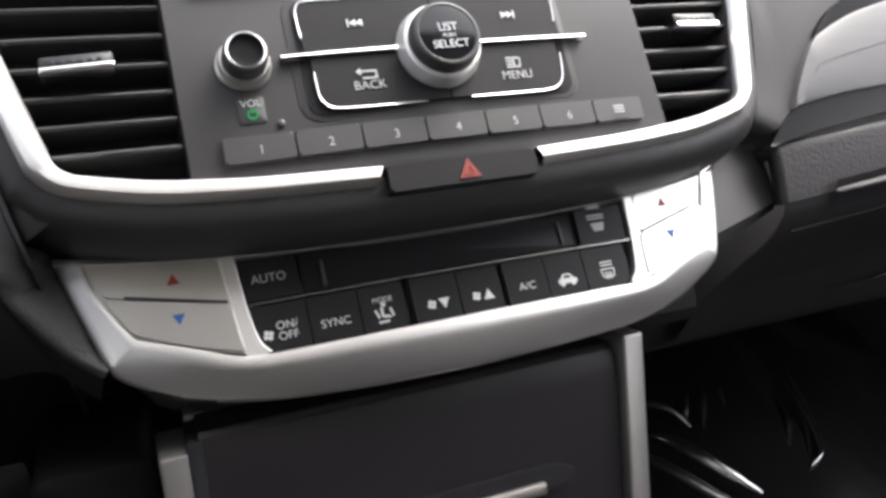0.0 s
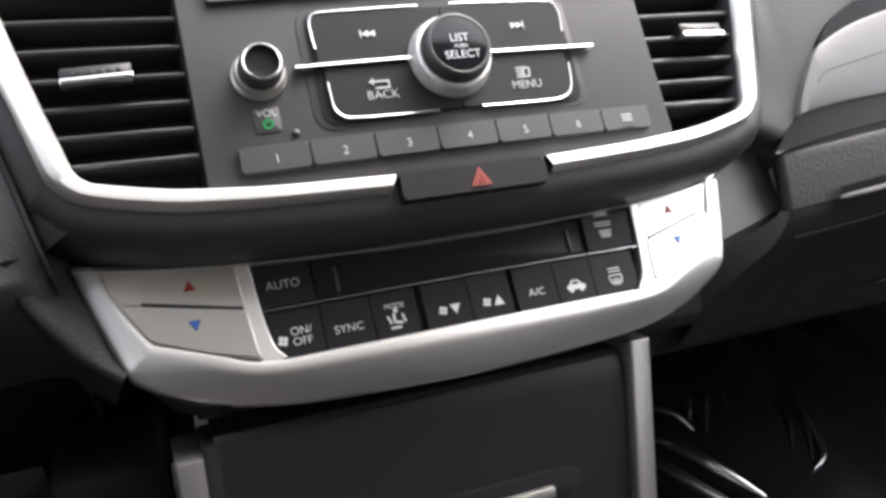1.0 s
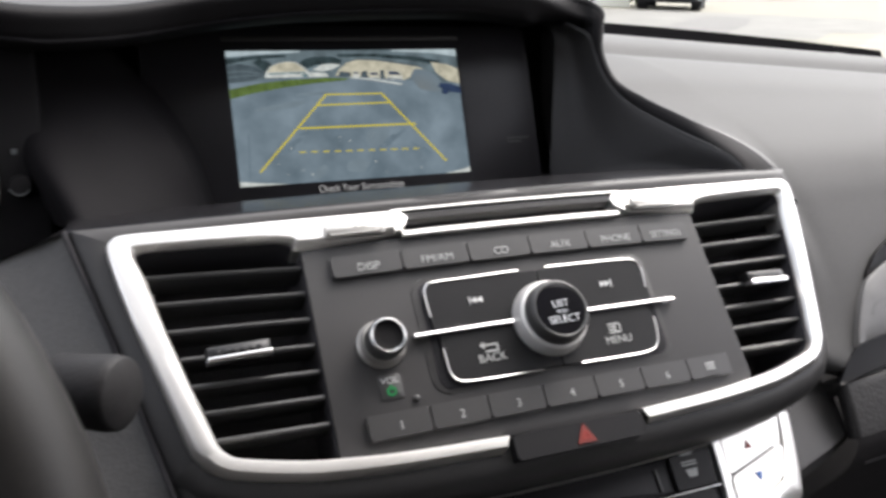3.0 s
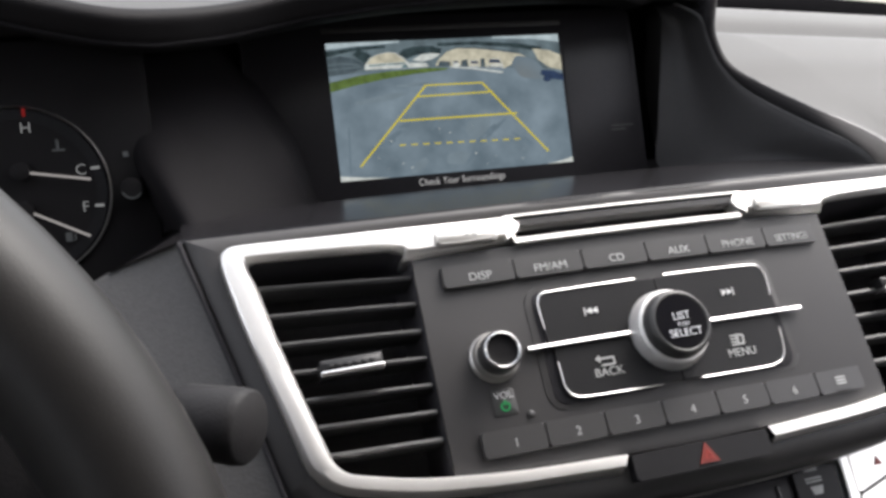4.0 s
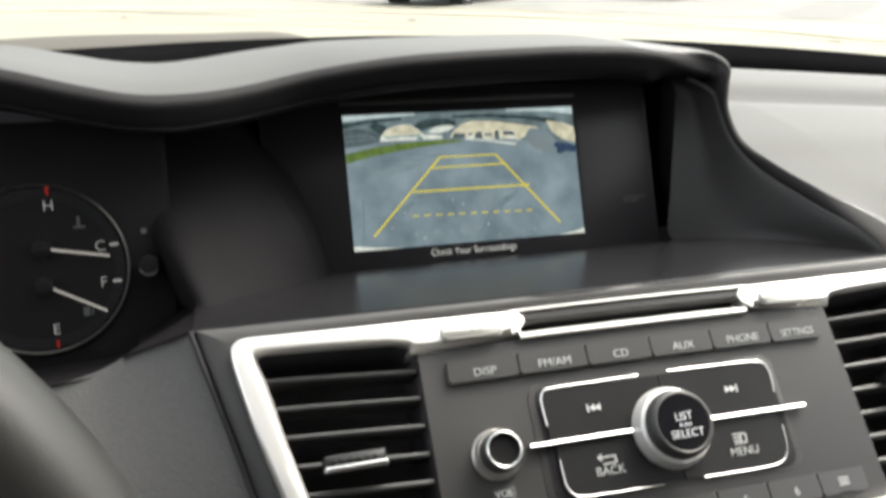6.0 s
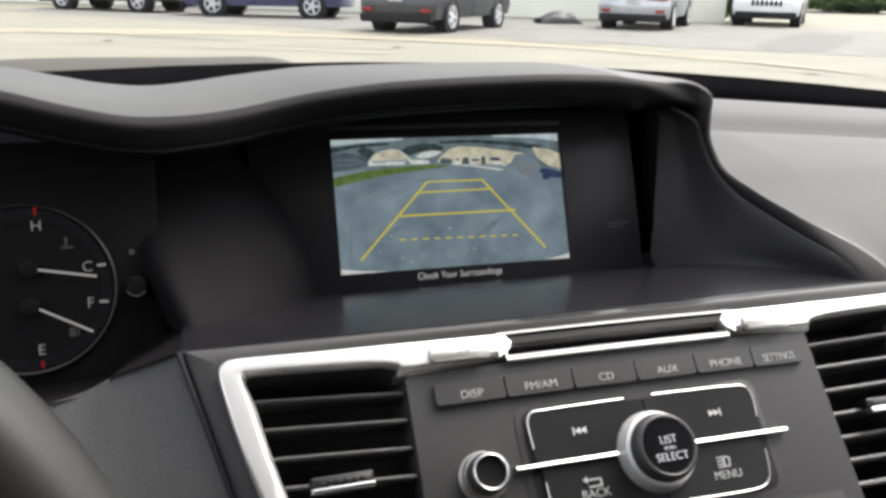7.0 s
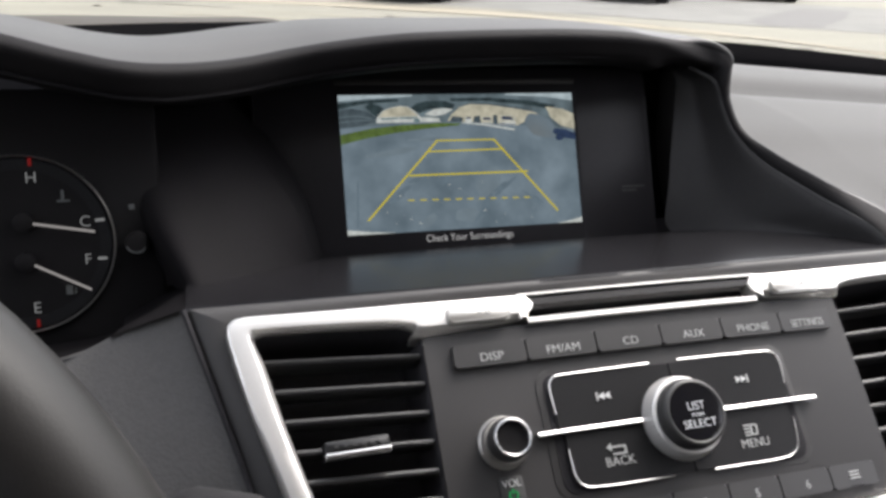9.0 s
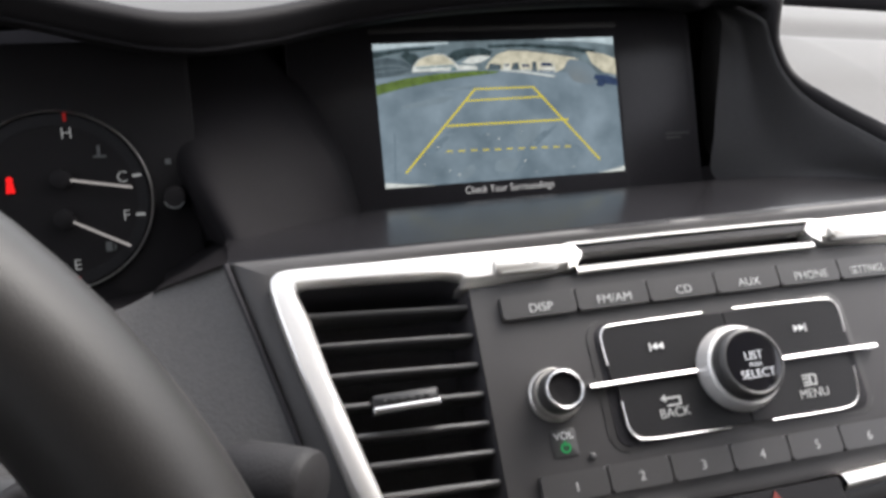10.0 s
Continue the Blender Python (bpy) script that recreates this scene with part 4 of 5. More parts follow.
lit("picture_road", [[(0, 1), (1, 1), (1, 0), (0, 0)]], 0, P_ROAD, "blue-grey road in the camera picture")
lit("picture_sky", [[(0, .24), (.3, .20), (.5, .21), (.75, .24), (1, .28), (1, 0), (0, 0)]], 1, P_SKY)
lit("picture_glare", [[(0, .045), (.12, .028), (.30, .014), (.30, 0), (0, 0)], [(.70, .012), (.88, .028), (1, .06), (1, 0), (.70, 0)]], 2, P_GLARE)
lit("picture_canopy", [[(0, .10), (.10, .065), (.24, .05), (.24, .028), (.10, .04), (0, .06)], [(.46, .055), (.60, .055), (.78, .085), (.90, .125), (.92, .095), (.80, .055), (.62, .03), (.46, .03)]], 3, P_TREE)
lit("picture_roof", [[(0, .24), (.075, .225), (.140, .195), (.150, .17), (.12, .125), (.05, .095), (0, .108)]], 3, P_ROOF)
lit("picture_roof_line", [[(0, .165), (.06, .155), (.13, .172), (.132, .166), (.06, .147), (0, .156)], [(0, .20), (.07, .19), (.142, .186), (.142, .180), (.07, .182), (0, .192)]], 4, P_SKY)
lit("picture_tree", [[(.105, .085), (.128, .060), (.160, .075), (.180, .105), (.160, .14), (.150, .165), (.128, .13)], [(.290, .105), (.315, .065), (.36, .05), (.43, .05), (.475, .075), (.465, .115), (.42, .10), (.36, .115), (.325, .14)]], 5, P_TREE)
lit("picture_house", [[(.145, .205), (.335, .205), (.332, .170), (.305, .125), (.278, .090), (.245, .084), (.205, .096), (.175, .118), (.150, .165)], [(.345, .150), (.385, .165), (.43, .150), (.468, .115), (.43, .105), (.385, .112)], [(.335, .205), (.41, .205), (.405, .180), (.375, .172), (.335, .168)]], 6, P_WHITE)
lit("picture_gable", [[(.155, .165), (.32, .160), (.300, .125), (.276, .094), (.245, .088), (.205, .100), (.178, .121)]], 7, P_CREAM)
lit("picture_sign", [[(.165, .182), (.235, .178), (.235, .168), (.165, .172)], [(.242, .178), (.318, .177), (.312, .166), (.242, .168)], [(.30, .203), (.325, .203), (.322, .182), (.30, .184)]], 8, P_TEAL)
lit("picture_hall", [[(.440, .200), (.50, .208), (.60, .220), (.74, .245), (.79, .205), (.84, .165), (.82, .145), (.73, .115), (.62, .085), (.54, .078), (.495, .10), (.46, .150)], [(.875, .105), (.895, .19), (.94, .255), (1, .285), (1, .165), (.95, .125)]], 6, P_CREAM)
lit("picture_ridge", [[(.495, .098), (.54, .076), (.62, .083), (.73, .113), (.82, .143), (.82, .134), (.73, .102), (.62, .072), (.54, .066)]], 7, P_ROOF)
lit("picture_shade", [[(.450, .205), (.505, .21), (.505, .175), (.46, .165)], [(.548, .215), (.582, .218), (.58, .165), (.555, .17)], [(.635, .226), (.656, .23), (.655, .165), (.638, .162)]], 7, P_ROOF)
lit("picture_kerb", [[(.50, .218), (.60, .240), (.725, .282), (.735, .272), (.61, .230), (.50, .210)]], 6, P_WHITE)
lit("picture_van", [[(.515, .212), (.545, .216), (.545, .165), (.515, .165)], [(.585, .222), (.63, .226), (.63, .172), (.59, .168)], [(.66, .235), (.735, .245), (.735, .18), (.72, .165), (.67, .163)]], 6, P_WHITE)
lit("picture_window", [[(.52, .185), (.54, .187), (.54, .175), (.52, .174)], [(.592, .197), (.625, .199), (.625, .182), (.595, .180)], [(.672, .197), (.725, .203), (.718, .178), (.678, .174)], [(.665, .232), (.73, .242), (.73, .236), (.665, .226)]], 7, P_BLUE)
lit("picture_verge", [[(0, .355), (.10, .315), (.22, .28), (.34, .255), (.48, .235), (.50, .222), (.40, .212), (.25, .222), (.12, .245), (0, .285)]], 5, P_GRASS)
lit("picture_patch", [blob(.20, .42, .11, .022, -.25, seed=4), blob(.36, .33, .09, .014, -.05, seed=5), blob(.60, .66, .05, .11, .3, seed=6), blob(.33, .93, .022, .06, .5, seed=2), blob(.50, .90, .06, .05, .1, seed=1)], 1, P_ROAD_PALE)
lit("picture_stain", [blob(.42, .63, .05, .016, -.75, seed=1, wob=.2), blob(.66, .70, .07, .018, -.9, seed=7, wob=.25), blob(.20, .74, .10, .02, -.8, seed=3, wob=.25), blob(.79, .80, .06, .014, .9, seed=5, wob=.3), blob(.57, .85, .015, .10, .35, seed=8, wob=.2), blob(.30, .62, .05, .012, -.6, seed=9, wob=.3)], 2, P_ROAD_DARK)
lit("picture_crack", [[(.038, .95), (.045, .95), (.058, .62), (.052, .62)], [(.36, .34), (.40, .33), (.40, .325), (.36, .333)]], 3, P_ROAD_DARK)
speck = random.Random(5)
for q in range(46):
    u, v, r = .16 + .66 * speck.random(), .62 + .34 * speck.random(), .0016 + .0030 * speck.random()
    lit("picture_speck", [[(u - r, v + r), (u + r, v + 1.4 * r), (u + 1.2 * r, v - r), (u - .8 * r, v - 1.3 * r)]], 3, P_WHITE if q % 4 == 0 else P_ROAD_PALE)
for k in range(6):
    lit("picture_smear", [blob(.850 - .006 * k, .255 + .010 * k, .110 - .017 * k, .055 - .008 * k, 1.0, 44, .05, 2)], 8 + k * .4, P_HAZE[k])
lit("picture_parked_car", [[(.895, .305), (.93, .345), (1, .365), (1, .315), (.955, .285), (.905, .275)], blob(.925, .345, .018, .025)], 11, P_BLUE)
lit("picture_bumper", [[(0, 1), (.20, 1), (.10, .985), (0, .962)], [(.88, 1), (1, 1), (1, .96), (.95, .982)]], 3, P_WHITE)


def guide(a, b, w=.010):
    a, b = Vector(uv(*a)), Vector(uv(*b))
    bm = prism(bar_between(a, b, w * .1), .0018, .0020)
    return part("guide_line", bm, P_LINE, disp, "yellow parking guide line", smooth=False)


guide((.385, .345), (.632, .348)), guide((.348, .424), (.672, .421)), guide((.262, .594), (.768, .596), .012)
guide((.388, .345), (.083, .905), .013), guide((.630, .348), (.890, .905), .013)
for i in range(11):
    u = .250 + i * .0492
    guide((u, .772 + .002 * i), (u + .026, .773 + .002 * i), .009)
lettering("Check Your Surroundings", .0073, (PX0 + PX1) / 2 + .0000, -.0500, .0004, P_TEXT, disp, bend=False, wide=.78, label="white caption", gap=1.09)
shapes("indicator_print", [bar_between((.101, y), (.101 + w, y), .0012) for y, w in ((-.0195, .019), (-.0225, .012))], .0003, surface("dim_print", (.035, .035, .035), .6), disp, bend=False)

# ---- instrument cluster ----
gau = thing("instrument_cluster", GAUGE, "dark instrument cluster with chrome-ringed gauge", "gauges")
part("dial_panel", prism(rrect(-.60, -.230, -.078, .0780, .004), -.01, 0, .002), DIALBLACK, gau)
GX, GY = -.3035, -.0062
DIALGREY = surface("dial_grey", (.011, .011, .012), .6, spec=.1)
part("dial_face", lathe(((.0465, 0), (.0465, .0012), (.02, .0012), (.001, .0012)), 64, (GX, GY)), DIALBLACK, gau, sharp=60)
part("dial_ring", lathe(((.0487, .0), (.0486, .0030), (.0483, .0034), (.0479, .0028), (.0476, .0014)), 80, (GX, GY), cap=False), STRIP_SILVER, gau, "chrome dial ring")
part("dial_band", lathe(((.0464, .0013), (.0464, .0017), (.0405, .0017), (.0405, .0013)), 64, (GX, GY), cap=False), DIALGREY, gau, sharp=60)
part("speed_dial", lathe(((.0600, 0), (.0598, .0060), (.0590, .0066), (.0582, .0056), (.057, .0022)), 80, (-.398, -.004), cap=False), CHROME, gau, "main dial ring")
part("speed_face", lathe(((.0568, .002), (.0566, .0030), (.001, .0030)), 64, (-.398, -.004)), DULL, gau)
NEEDLE = glow("needle_white", (.62, .60, .58), .55)
LEGEND = glow("legend_white", (.42, .44, .44), .55)
SIGNAL = glow("warning_red", (1.0, .02, .02), 1.0)
MARK = glow("mark_red", (.30, .02, .02), .6)
for word, x, y in (("H", -.2957, .0296), ("E", -.2974, -.0416), ("C", -.2700, .0044), ("F", -.2698, -.0167)):
    lettering(word, .0086, x, y, .0019, LEGEND, gau, bend=False)
for a, b, m in (((-.2648, .0050), (-.2600, .0052), LEGEND), ((-.2648, -.0162), (-.2600, -.0164), LEGEND), ((-.2957, .0362), (-.2957, .0405), MARK), ((-.2974, -.0478), (-.2974, -.0520), MARK)):
    shapes("tick", [bar_between(a, b, .0016)], .0019, m, gau, bend=False)
for a, b in (((-.2985, .0053), (-.2650, -.0012)), ((-.2990, -.0163), (-.2689, -.0331))):
    p = part("needle", tube([(*a, .0060), (*b, .0052)], .0007, 6), NEEDLE, gau, "lit white needle")
    part("needle_hub", lathe(((.0052, .001), (.0050, .0072), (.003, .0080)), 24, (a[0] - .002, a[1] + .0004)), DIALBLACK, p)
dim = surface("dim_icon", (.07, .075, .075), .5)
shapes("coolant_icon", [bar_between((-.2806, .0165), (-.2806, .0225), .0014), bar_between((-.2835, .0165), (-.2770, .0165), .0012)], .0019, dim, gau, bend=False)
shapes("fuel_icon", [[(-.2822, -.0352), (-.2788, -.0352), (-.2788, -.0302), (-.2822, -.0302)], bar_between((-.2775, -.035), (-.2772, -.0315), .0009)], .0019, dim, gau, bend=False)
shapes("belt_warning", [[(-.3282, -.0002), (-.3238, -.0002), (-.3244, .0052), (-.3276, .0052)], [(-.3260 + .0018 * math.cos(radians(q)), .0068 + .0018 * math.sin(radians(q))) for q in range(0, 360, 45)]], .0026, SIGNAL, gau, bend=False, label="red lit belt warning")
knob = part("trip_stem", lathe(((.0062, 0), (.0060, .010), (.0052, .0115), (.002, .0118)), 28, (-.2435, -.0085)), DIALBLACK, gau, "black trip stem")
# Grey arc drawn for the reflection along the stem's rim.
shapes("stem_glint", ring_shape(-.2435, -.0085, .0058, .0008, 14, 200, 330), .0122, dim, knob, bend=False)
shapes("dim_button", [[(-.2470, .0100), (-.2440, .0100), (-.2440, .0130), (-.2470, .0130)]], .0006, dim, gau, bend=False)

# ---- steering wheel and stalk ----
WHEEL = Matrix.Translation((-.395, 0, 0)) @ leaning(-.157, .853, .525)
wheel = thing("steering_wheel", WHEEL, "black leather steering wheel with thumb controls", "steering wheel")
rim = bmesh.new()
rows = []
for i in range(97):
    t = 2 * math.pi * i / 96
    rows.append([((.1762 + .0170 * math.cos(q)) * math.cos(t), (.1762 + .0170 * math.cos(q)) * math.sin(t), .0185 * math.sin(q)) for q in (2 * math.pi * j / 20 for j in range(20))])
rim = sheet(rows, True)
bmesh.ops.remove_doubles(rim, verts=rim.verts, dist=1e-5)
part("rim", rim, LEATHER, wheel, "thick leather-wrapped rim", sharp=180)
UP, DEEP = .0105, -.0300


def lifted(pts):
    return [(x, y + UP) for x, y in pts]


part("airbag_cover", prism(lifted(rounded([(-.075, -.07), (.075, -.07), (.085, .02), (.05, .065), (-.05, .065), (-.085, .02)], .03, 6)), -.06, -.012, .012, seg=4), PAD_DARK, wheel)
for s in (-1, 1):
    part("spoke", prism(lifted(rounded([(s * .06, -.035), (s * .168, .005), (s * .164, .068), (s * .06, .045)][::s], .012, 5)), DEEP - .010, DEEP - .004, .006, seg=3), PAD_DARK, wheel)
    pod = part("thumb_pod", prism(lifted(rounded([(s * .088, .002), (s * .142, .018), (s * .143, .066), (s * .128, .072), (s * .09, .05)][::s], .008, 5)), DEEP - .012, DEEP + .006, .005, seg=3), PAD_DARK, wheel, "black control pod")
    x, y = s * .1290, .0605 + UP
    shapes("plus_sign", [bar_between((x - .0027, y), (x + .0027, y), .0015), bar_between((x, y - .0027), (x, y + .0027), .0015)], DEEP + .0064, PRINT, pod, bend=False, label="white plus sign")
part("lower_spoke", prism(rounded([(-.02, -.16), (.02, -.16), (.035, -.06), (-.035, -.06)], .01, 4), -.022, -.006, .005), SLAT, wheel)
part("column_shroud", tube([(0, .02, -.03), (0, .02, -.22)], .062, 28, 1.0), PAD_DARK, wheel)

stalk = thing("wiper_stalk", FLAT, "dark grey wiper stalk with a round end cap", "stalk")
a, b = Vector((-.345, -.005, .852)), Vector((-.206, -.066, .8755))
d = (b - a).normalized()
part("arm", tube([a, a + d * .05, a + d * .09, b - d * .012], .0075, 20, taper=(.75, .75, .85, 1.0)), SLAT, stalk)
E1 = Vector((.82, -.56, .06)).normalized()
part("end_cap", tube([b - E1 * .020, b - E1 * .016, b + E1 * .003, b + E1 * .006, b + E1 * .0070], .0122, 32, taper=(.82, .95, 1.0, .96, .88)), PAD_DARK, stalk, "rounded grey end cap", sharp=50)

# ---- passenger side ----
glove = thing("glovebox", FLAT, "closed charcoal glovebox with a recessed latch", "glovebox")


def gl(x, y, z):
    return (x, y + .25 * (x - .207) ** 2, z + .062 * (x - .207))


FACE = ((.03, .755), (.010, .7670), (.003, .7705), (-.004, .762), (-.012, .749), (-.0158, .742), (-.016, .733), (-.010, .715), (.006, .69), (.03, .65), (.05, .60))
part("underside", loft([[gl(x, y, z) for y, z in FACE[5:]] for x in (.2075, .23, .28, .35, .45, .6, .76)], 20, 20), DULL, glove, sharp=80)
part("door", loft([[gl(x, y, z) for y, z in FACE[:6]] for x in (.2075, .23, .28, .35, .45, .6, .76)], 30, 40), GLOVE, glove, solid=.008, sharp=80)
part("latch_recess", loft([[gl(x, y, z) for y, z in ((-.0165, .751), (-.0172, .747), (-.0178, .741), (-.0172, .733))] for x in (.243, .26, .30, .34, .36)], 16, 8), RECESS, glove, "dark latch recess")
part("latch", tube([gl(x, -.0205, .7460) for x in (.240, .243, .26, .30, .34, .36)], .0026, 10, .7, (.3, .8, 1, 1, 1, .6)), GLOVE, glove, "latch lever")
part("lower_edge", tube([gl(x, -.0150, .7220) for x in (.2184, .24, .28, .34, .40)], .0008, 6), DULL, glove)

strip = thing("passenger_trim", INLAY, "pale grey brushed trim strip with a dark reveal", "trim")
TOPL = [(.2253, .0214), (.2345, .0370), (.2436, .0505), (.2520, .0600), (.2610, .0660), (.2863, .0760), (.3216, .0840), (.38, .094), (.45, .103), (.58, .115), (.74, .125)]
LOWL = [(.2253, .0214), (.2300, .0226), (.2380, .0240), (.2480, .0255), (.2601, .0270), (.2800, .0286), (.3028, .0300), (.36, .035), (.45, .042), (.58, .052), (.74, .06)]
part("inlay", band(TOPL, LOWL, ((0, -.004), (0, .0028), (.04, .0036), (.5, .0044), (.96, .0036), (1, .0028), (1, -.004)), fine=3), TRIMGREY, strip, "pale grey brushed inlay")
EDGEL = [(.2560, .0640), (.2600, .0690), (.2650, .0735), (.2744, .0809), (.2943, .0910), (.3184, .1020), (.3451, .1110), (.40, .122), (.45, .129), (.58, .145), (.74, .158)]
TOP2 = [(.2570, .0645), (.2610, .0662), (.2680, .0690), (.2780, .0725), (.2950, .0776), (.3216, .0842), (.3451, .088), (.40, .096), (.45, .1035), (.58, .1155), (.74, .1255)]
part("upper_reveal", band(EDGEL, TOP2, ((0, -.003), (0, .0014), (.5, .0004), (1, .0004), (1, -.003)), fine=3), REVEAL, strip, "dark upper reveal")
LOW2 = [(.2015, .0005), (.2080, .0016), (.2180, .0034), (.2300, .0055), (.2401, .0072), (.2700, .0102), (.2959, .0130), (.36, .018), (.45, .026), (.58, .034), (.74, .04)]
MIDL = [(.2030, .0010), (.2090, .0065), (.2180, .0150), (.2300, .0226), (.2440, .0250), (.2700, .0280), (.2959, .0298), (.36, .035), (.45, .042), (.58, .052), (.74, .06)]
part("lower_reveal", band(MIDL, LOW2, ((0, -.004), (0, .0006), (.5, .0006), (1, .0016), (1, -.004)), fine=3), REVEAL, strip, "dark lower reveal")
part("grain_line", tube([(v.x, v.y, .0046) for v in spline([(.246, .040, 0), (.252, .046, 0), (.265, .049, 0), (.30, .055, 0), (.36, .063, 0)], 30)], .00018, 6), BUTTON, strip)

lower = thing("dash_underside", FLAT, "black lower dashboard and footwell trim", "trim")
part("knee_bolster", loft([[(x, y, z) for y, z in ((-.02, .68), (0, .62), (.05, .56), (.25, .5), (.7, .45))] for x in (-.75, -.45, -.2)], 8, 16), DULL, lower)
part("passenger_underside", loft([[(x, y, z) for y, z in ((.05, .62), (.07, .58), (.14, .56), (.3, .54), (.7, .45))] for x in (.15, .45, .76)], 8, 16), DULL, lower)
part("gap_filler", sheet([[(-.26, .068, .80), (-.13, .068, .80)], [(-.26, .075, .58), (-.13, .075, .58)]]), DULL, lower, solid=.004)
part("tunnel_side", sheet([[(.15, -.9, z), (.15, .8, z)] for z in (.2, .5)]), PAD_DARK, lower, solid=.01)

film = thing("plastic_film", FLAT, "crumpled glossy black plastic film in the passenger footwell", "plastic film")
rows = []
for i in range(161):
    row = []
    for j in range(121):
        x, y = .135 + .50 * i / 160, -.30 + .80 * j / 120
        p = Vector((x * 7 + y * 2.0, y * 3 - x * 2, 1.7))
        f = noise.noise(p) * .022 + noise.noise(p * 2.5) * .006
        row.append((x, y, .382 + .10 * max(0, y) + .15 * max(0, .24 - x) + f))
    rows.append(row)
part("film", sheet(rows), PLASTIC, film, sharp=75)


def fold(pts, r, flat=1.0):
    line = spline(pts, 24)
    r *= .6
    # Bright metal stands in for the highlight on each fold.
    part("fold", tube(line, r, 12, flat, [max(.08, math.sin(math.pi * (.04 + .92 * i / 24)) ** .7) for i in range(25)]), FOLD_GLINT, film, "raised fold, bright metal for its glint")


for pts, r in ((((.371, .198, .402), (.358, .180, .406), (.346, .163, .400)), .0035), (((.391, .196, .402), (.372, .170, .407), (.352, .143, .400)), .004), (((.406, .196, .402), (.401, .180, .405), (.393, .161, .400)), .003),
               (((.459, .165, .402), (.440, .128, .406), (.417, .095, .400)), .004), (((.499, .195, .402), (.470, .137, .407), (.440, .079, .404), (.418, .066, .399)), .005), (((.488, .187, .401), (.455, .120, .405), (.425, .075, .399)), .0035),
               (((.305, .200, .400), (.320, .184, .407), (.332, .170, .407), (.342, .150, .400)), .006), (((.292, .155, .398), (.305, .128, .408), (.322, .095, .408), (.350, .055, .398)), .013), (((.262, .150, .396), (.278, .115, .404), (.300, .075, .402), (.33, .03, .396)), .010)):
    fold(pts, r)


# ---- the car round the camera ----
def box(x0, x1, y0, y1, z0, z1):
    bm = bmesh.new()
    bmesh.ops.create_cube(bm, size=1)
    for v in bm.verts:
        v.co = ((x0 + x1) / 2 + v.co.x * (x1 - x0), (y0 + y1) / 2 + v.co.y * (y1 - y0), (z0 + z1) / 2 + v.co.z * (z1 - z0))
    return bm


def structure(name, bm, material, label, **kw):
    ob = part(name, bm, material, None, label, kind="structure", **kw)
    ob["category"] = kw.get("category", "car body")
    return ob


structure("floor", box(-.84, .84, -1.0, .95, .16, .20), CARPET, "black carpeted car floor", smooth=False)
structure("wall_front", box(-.84, .84, .92, .95, .20, .88), RECESS, "dark bulkhead behind the dashboard", smooth=False)
# Unseen wall, added to keep light from behind off the dashboard.
structure("wall_rear", box(-.84, .84, -1.00, -.95, .20, .95), DOORTRIM, "unseen dark wall added to block light from behind", smooth=False)
structure("wall_left", box(-.87, -.84, -1.0, .95, .20, .90), DOORTRIM, "dark door panel below the window", smooth=False)
structure("wall_right", box(.84, .87, -1.0, .95, .20, .90), DOORTRIM, "dark door panel below the window", smooth=False)
# Unseen upper half of that added wall; its grey returns a little light.
structure("wall_back_upper", box(-.84, .84, -1.00, -.95, .95, 1.40), REAR_GREY, "unseen grey wall added to soften light from behind", smooth=False)
structure("ceiling", box(-.63, .63, -.95, -.20, 1.38, 1.42), LINING, "pale cloth headlining", smooth=False)
for s in (-1, 1):
    structure("pillar_front", tube([(s * .97, .56, .88), (s * .84, .24, 1.15), (s * .63, -.24, 1.385)], .035, 12), LINING, "pale windscreen pillar")
    structure("pillar_middle", tube([(s * .79, -.55, .9), (s * .63, -.55, 1.39)], .04, 12), LINING, "pale door pillar")
pane = structure("windscreen", sheet([[(x * .95, .86 - .16 * x * x, .930 - .03 * x * x) for x in (-1, -.75, -.5, 0, .5, .75, 1)], [(x * .84, .36 - .16 * x * x, 1.165) for x in (-1, -.75, -.5, 0, .5, .75, 1)], [(x * .63, -.17 - .05 * x * x, 1.39) for x in (-1, -.75, -.5, 0, .5, .75, 1)]]), GLASS, "clear windscreen", sharp=80)
pane.visible_shadow = False
structure("windscreen_border", sheet([[(x, .835 - .22 * abs(x) ** 2, .948 - .052 * abs(x) ** 2) for x in np.linspace(-.94, .94, 17)], [(x, .806 - .22 * abs(x) ** 2, .908 - .052 * abs(x) ** 2) for x in np.linspace(-.94, .94, 17)]]), BORDER, "black ceramic border of the windscreen", solid=.004)
PAINT = surface("own_bonnet_paint", (.06, .053, .044), .7, 0, 0, .01, .1, spec=.12)
CROWN = ((-.78, -.03), (-.5, 0), (-.2, .003), (-.06, .001), (0, -.035), (.04, -.080), (.2, -.125), (.4, -.110), (.58, -.060), (.78, -.05))
structure("bonnet", loft([[(x, y, z + d) for y, z in ((.90, .927), (1.1, .928), (1.36, .9055), (1.6, .868), (1.9, .78))] for x, d in CROWN], 40, 16), PAINT, "dark bonnet of the car", solid=.01, sharp=80)

# ---- outside ----
ASPHALT = surface("pale_asphalt", (.178, .168, .130), .9, 0, .4, .02, .20, patch=1.3, stretch=(.6, 1.6, 1))
DARKTAR = surface("grey_asphalt", (.14, .136, .122), .9, 0, .4, .02, .30, patch=.9)
STUCCO = surface("cream_stucco", (.84, .82, .72), .9, 0, .3, .02, .08, patch=1.5)
TYRE = surface("tyre", (.014, .014, .014), .8, 0, .3, .01, .2)
ALLOY = surface("alloy", (.66, .66, .67), .35, .3, 0, .01, .05)
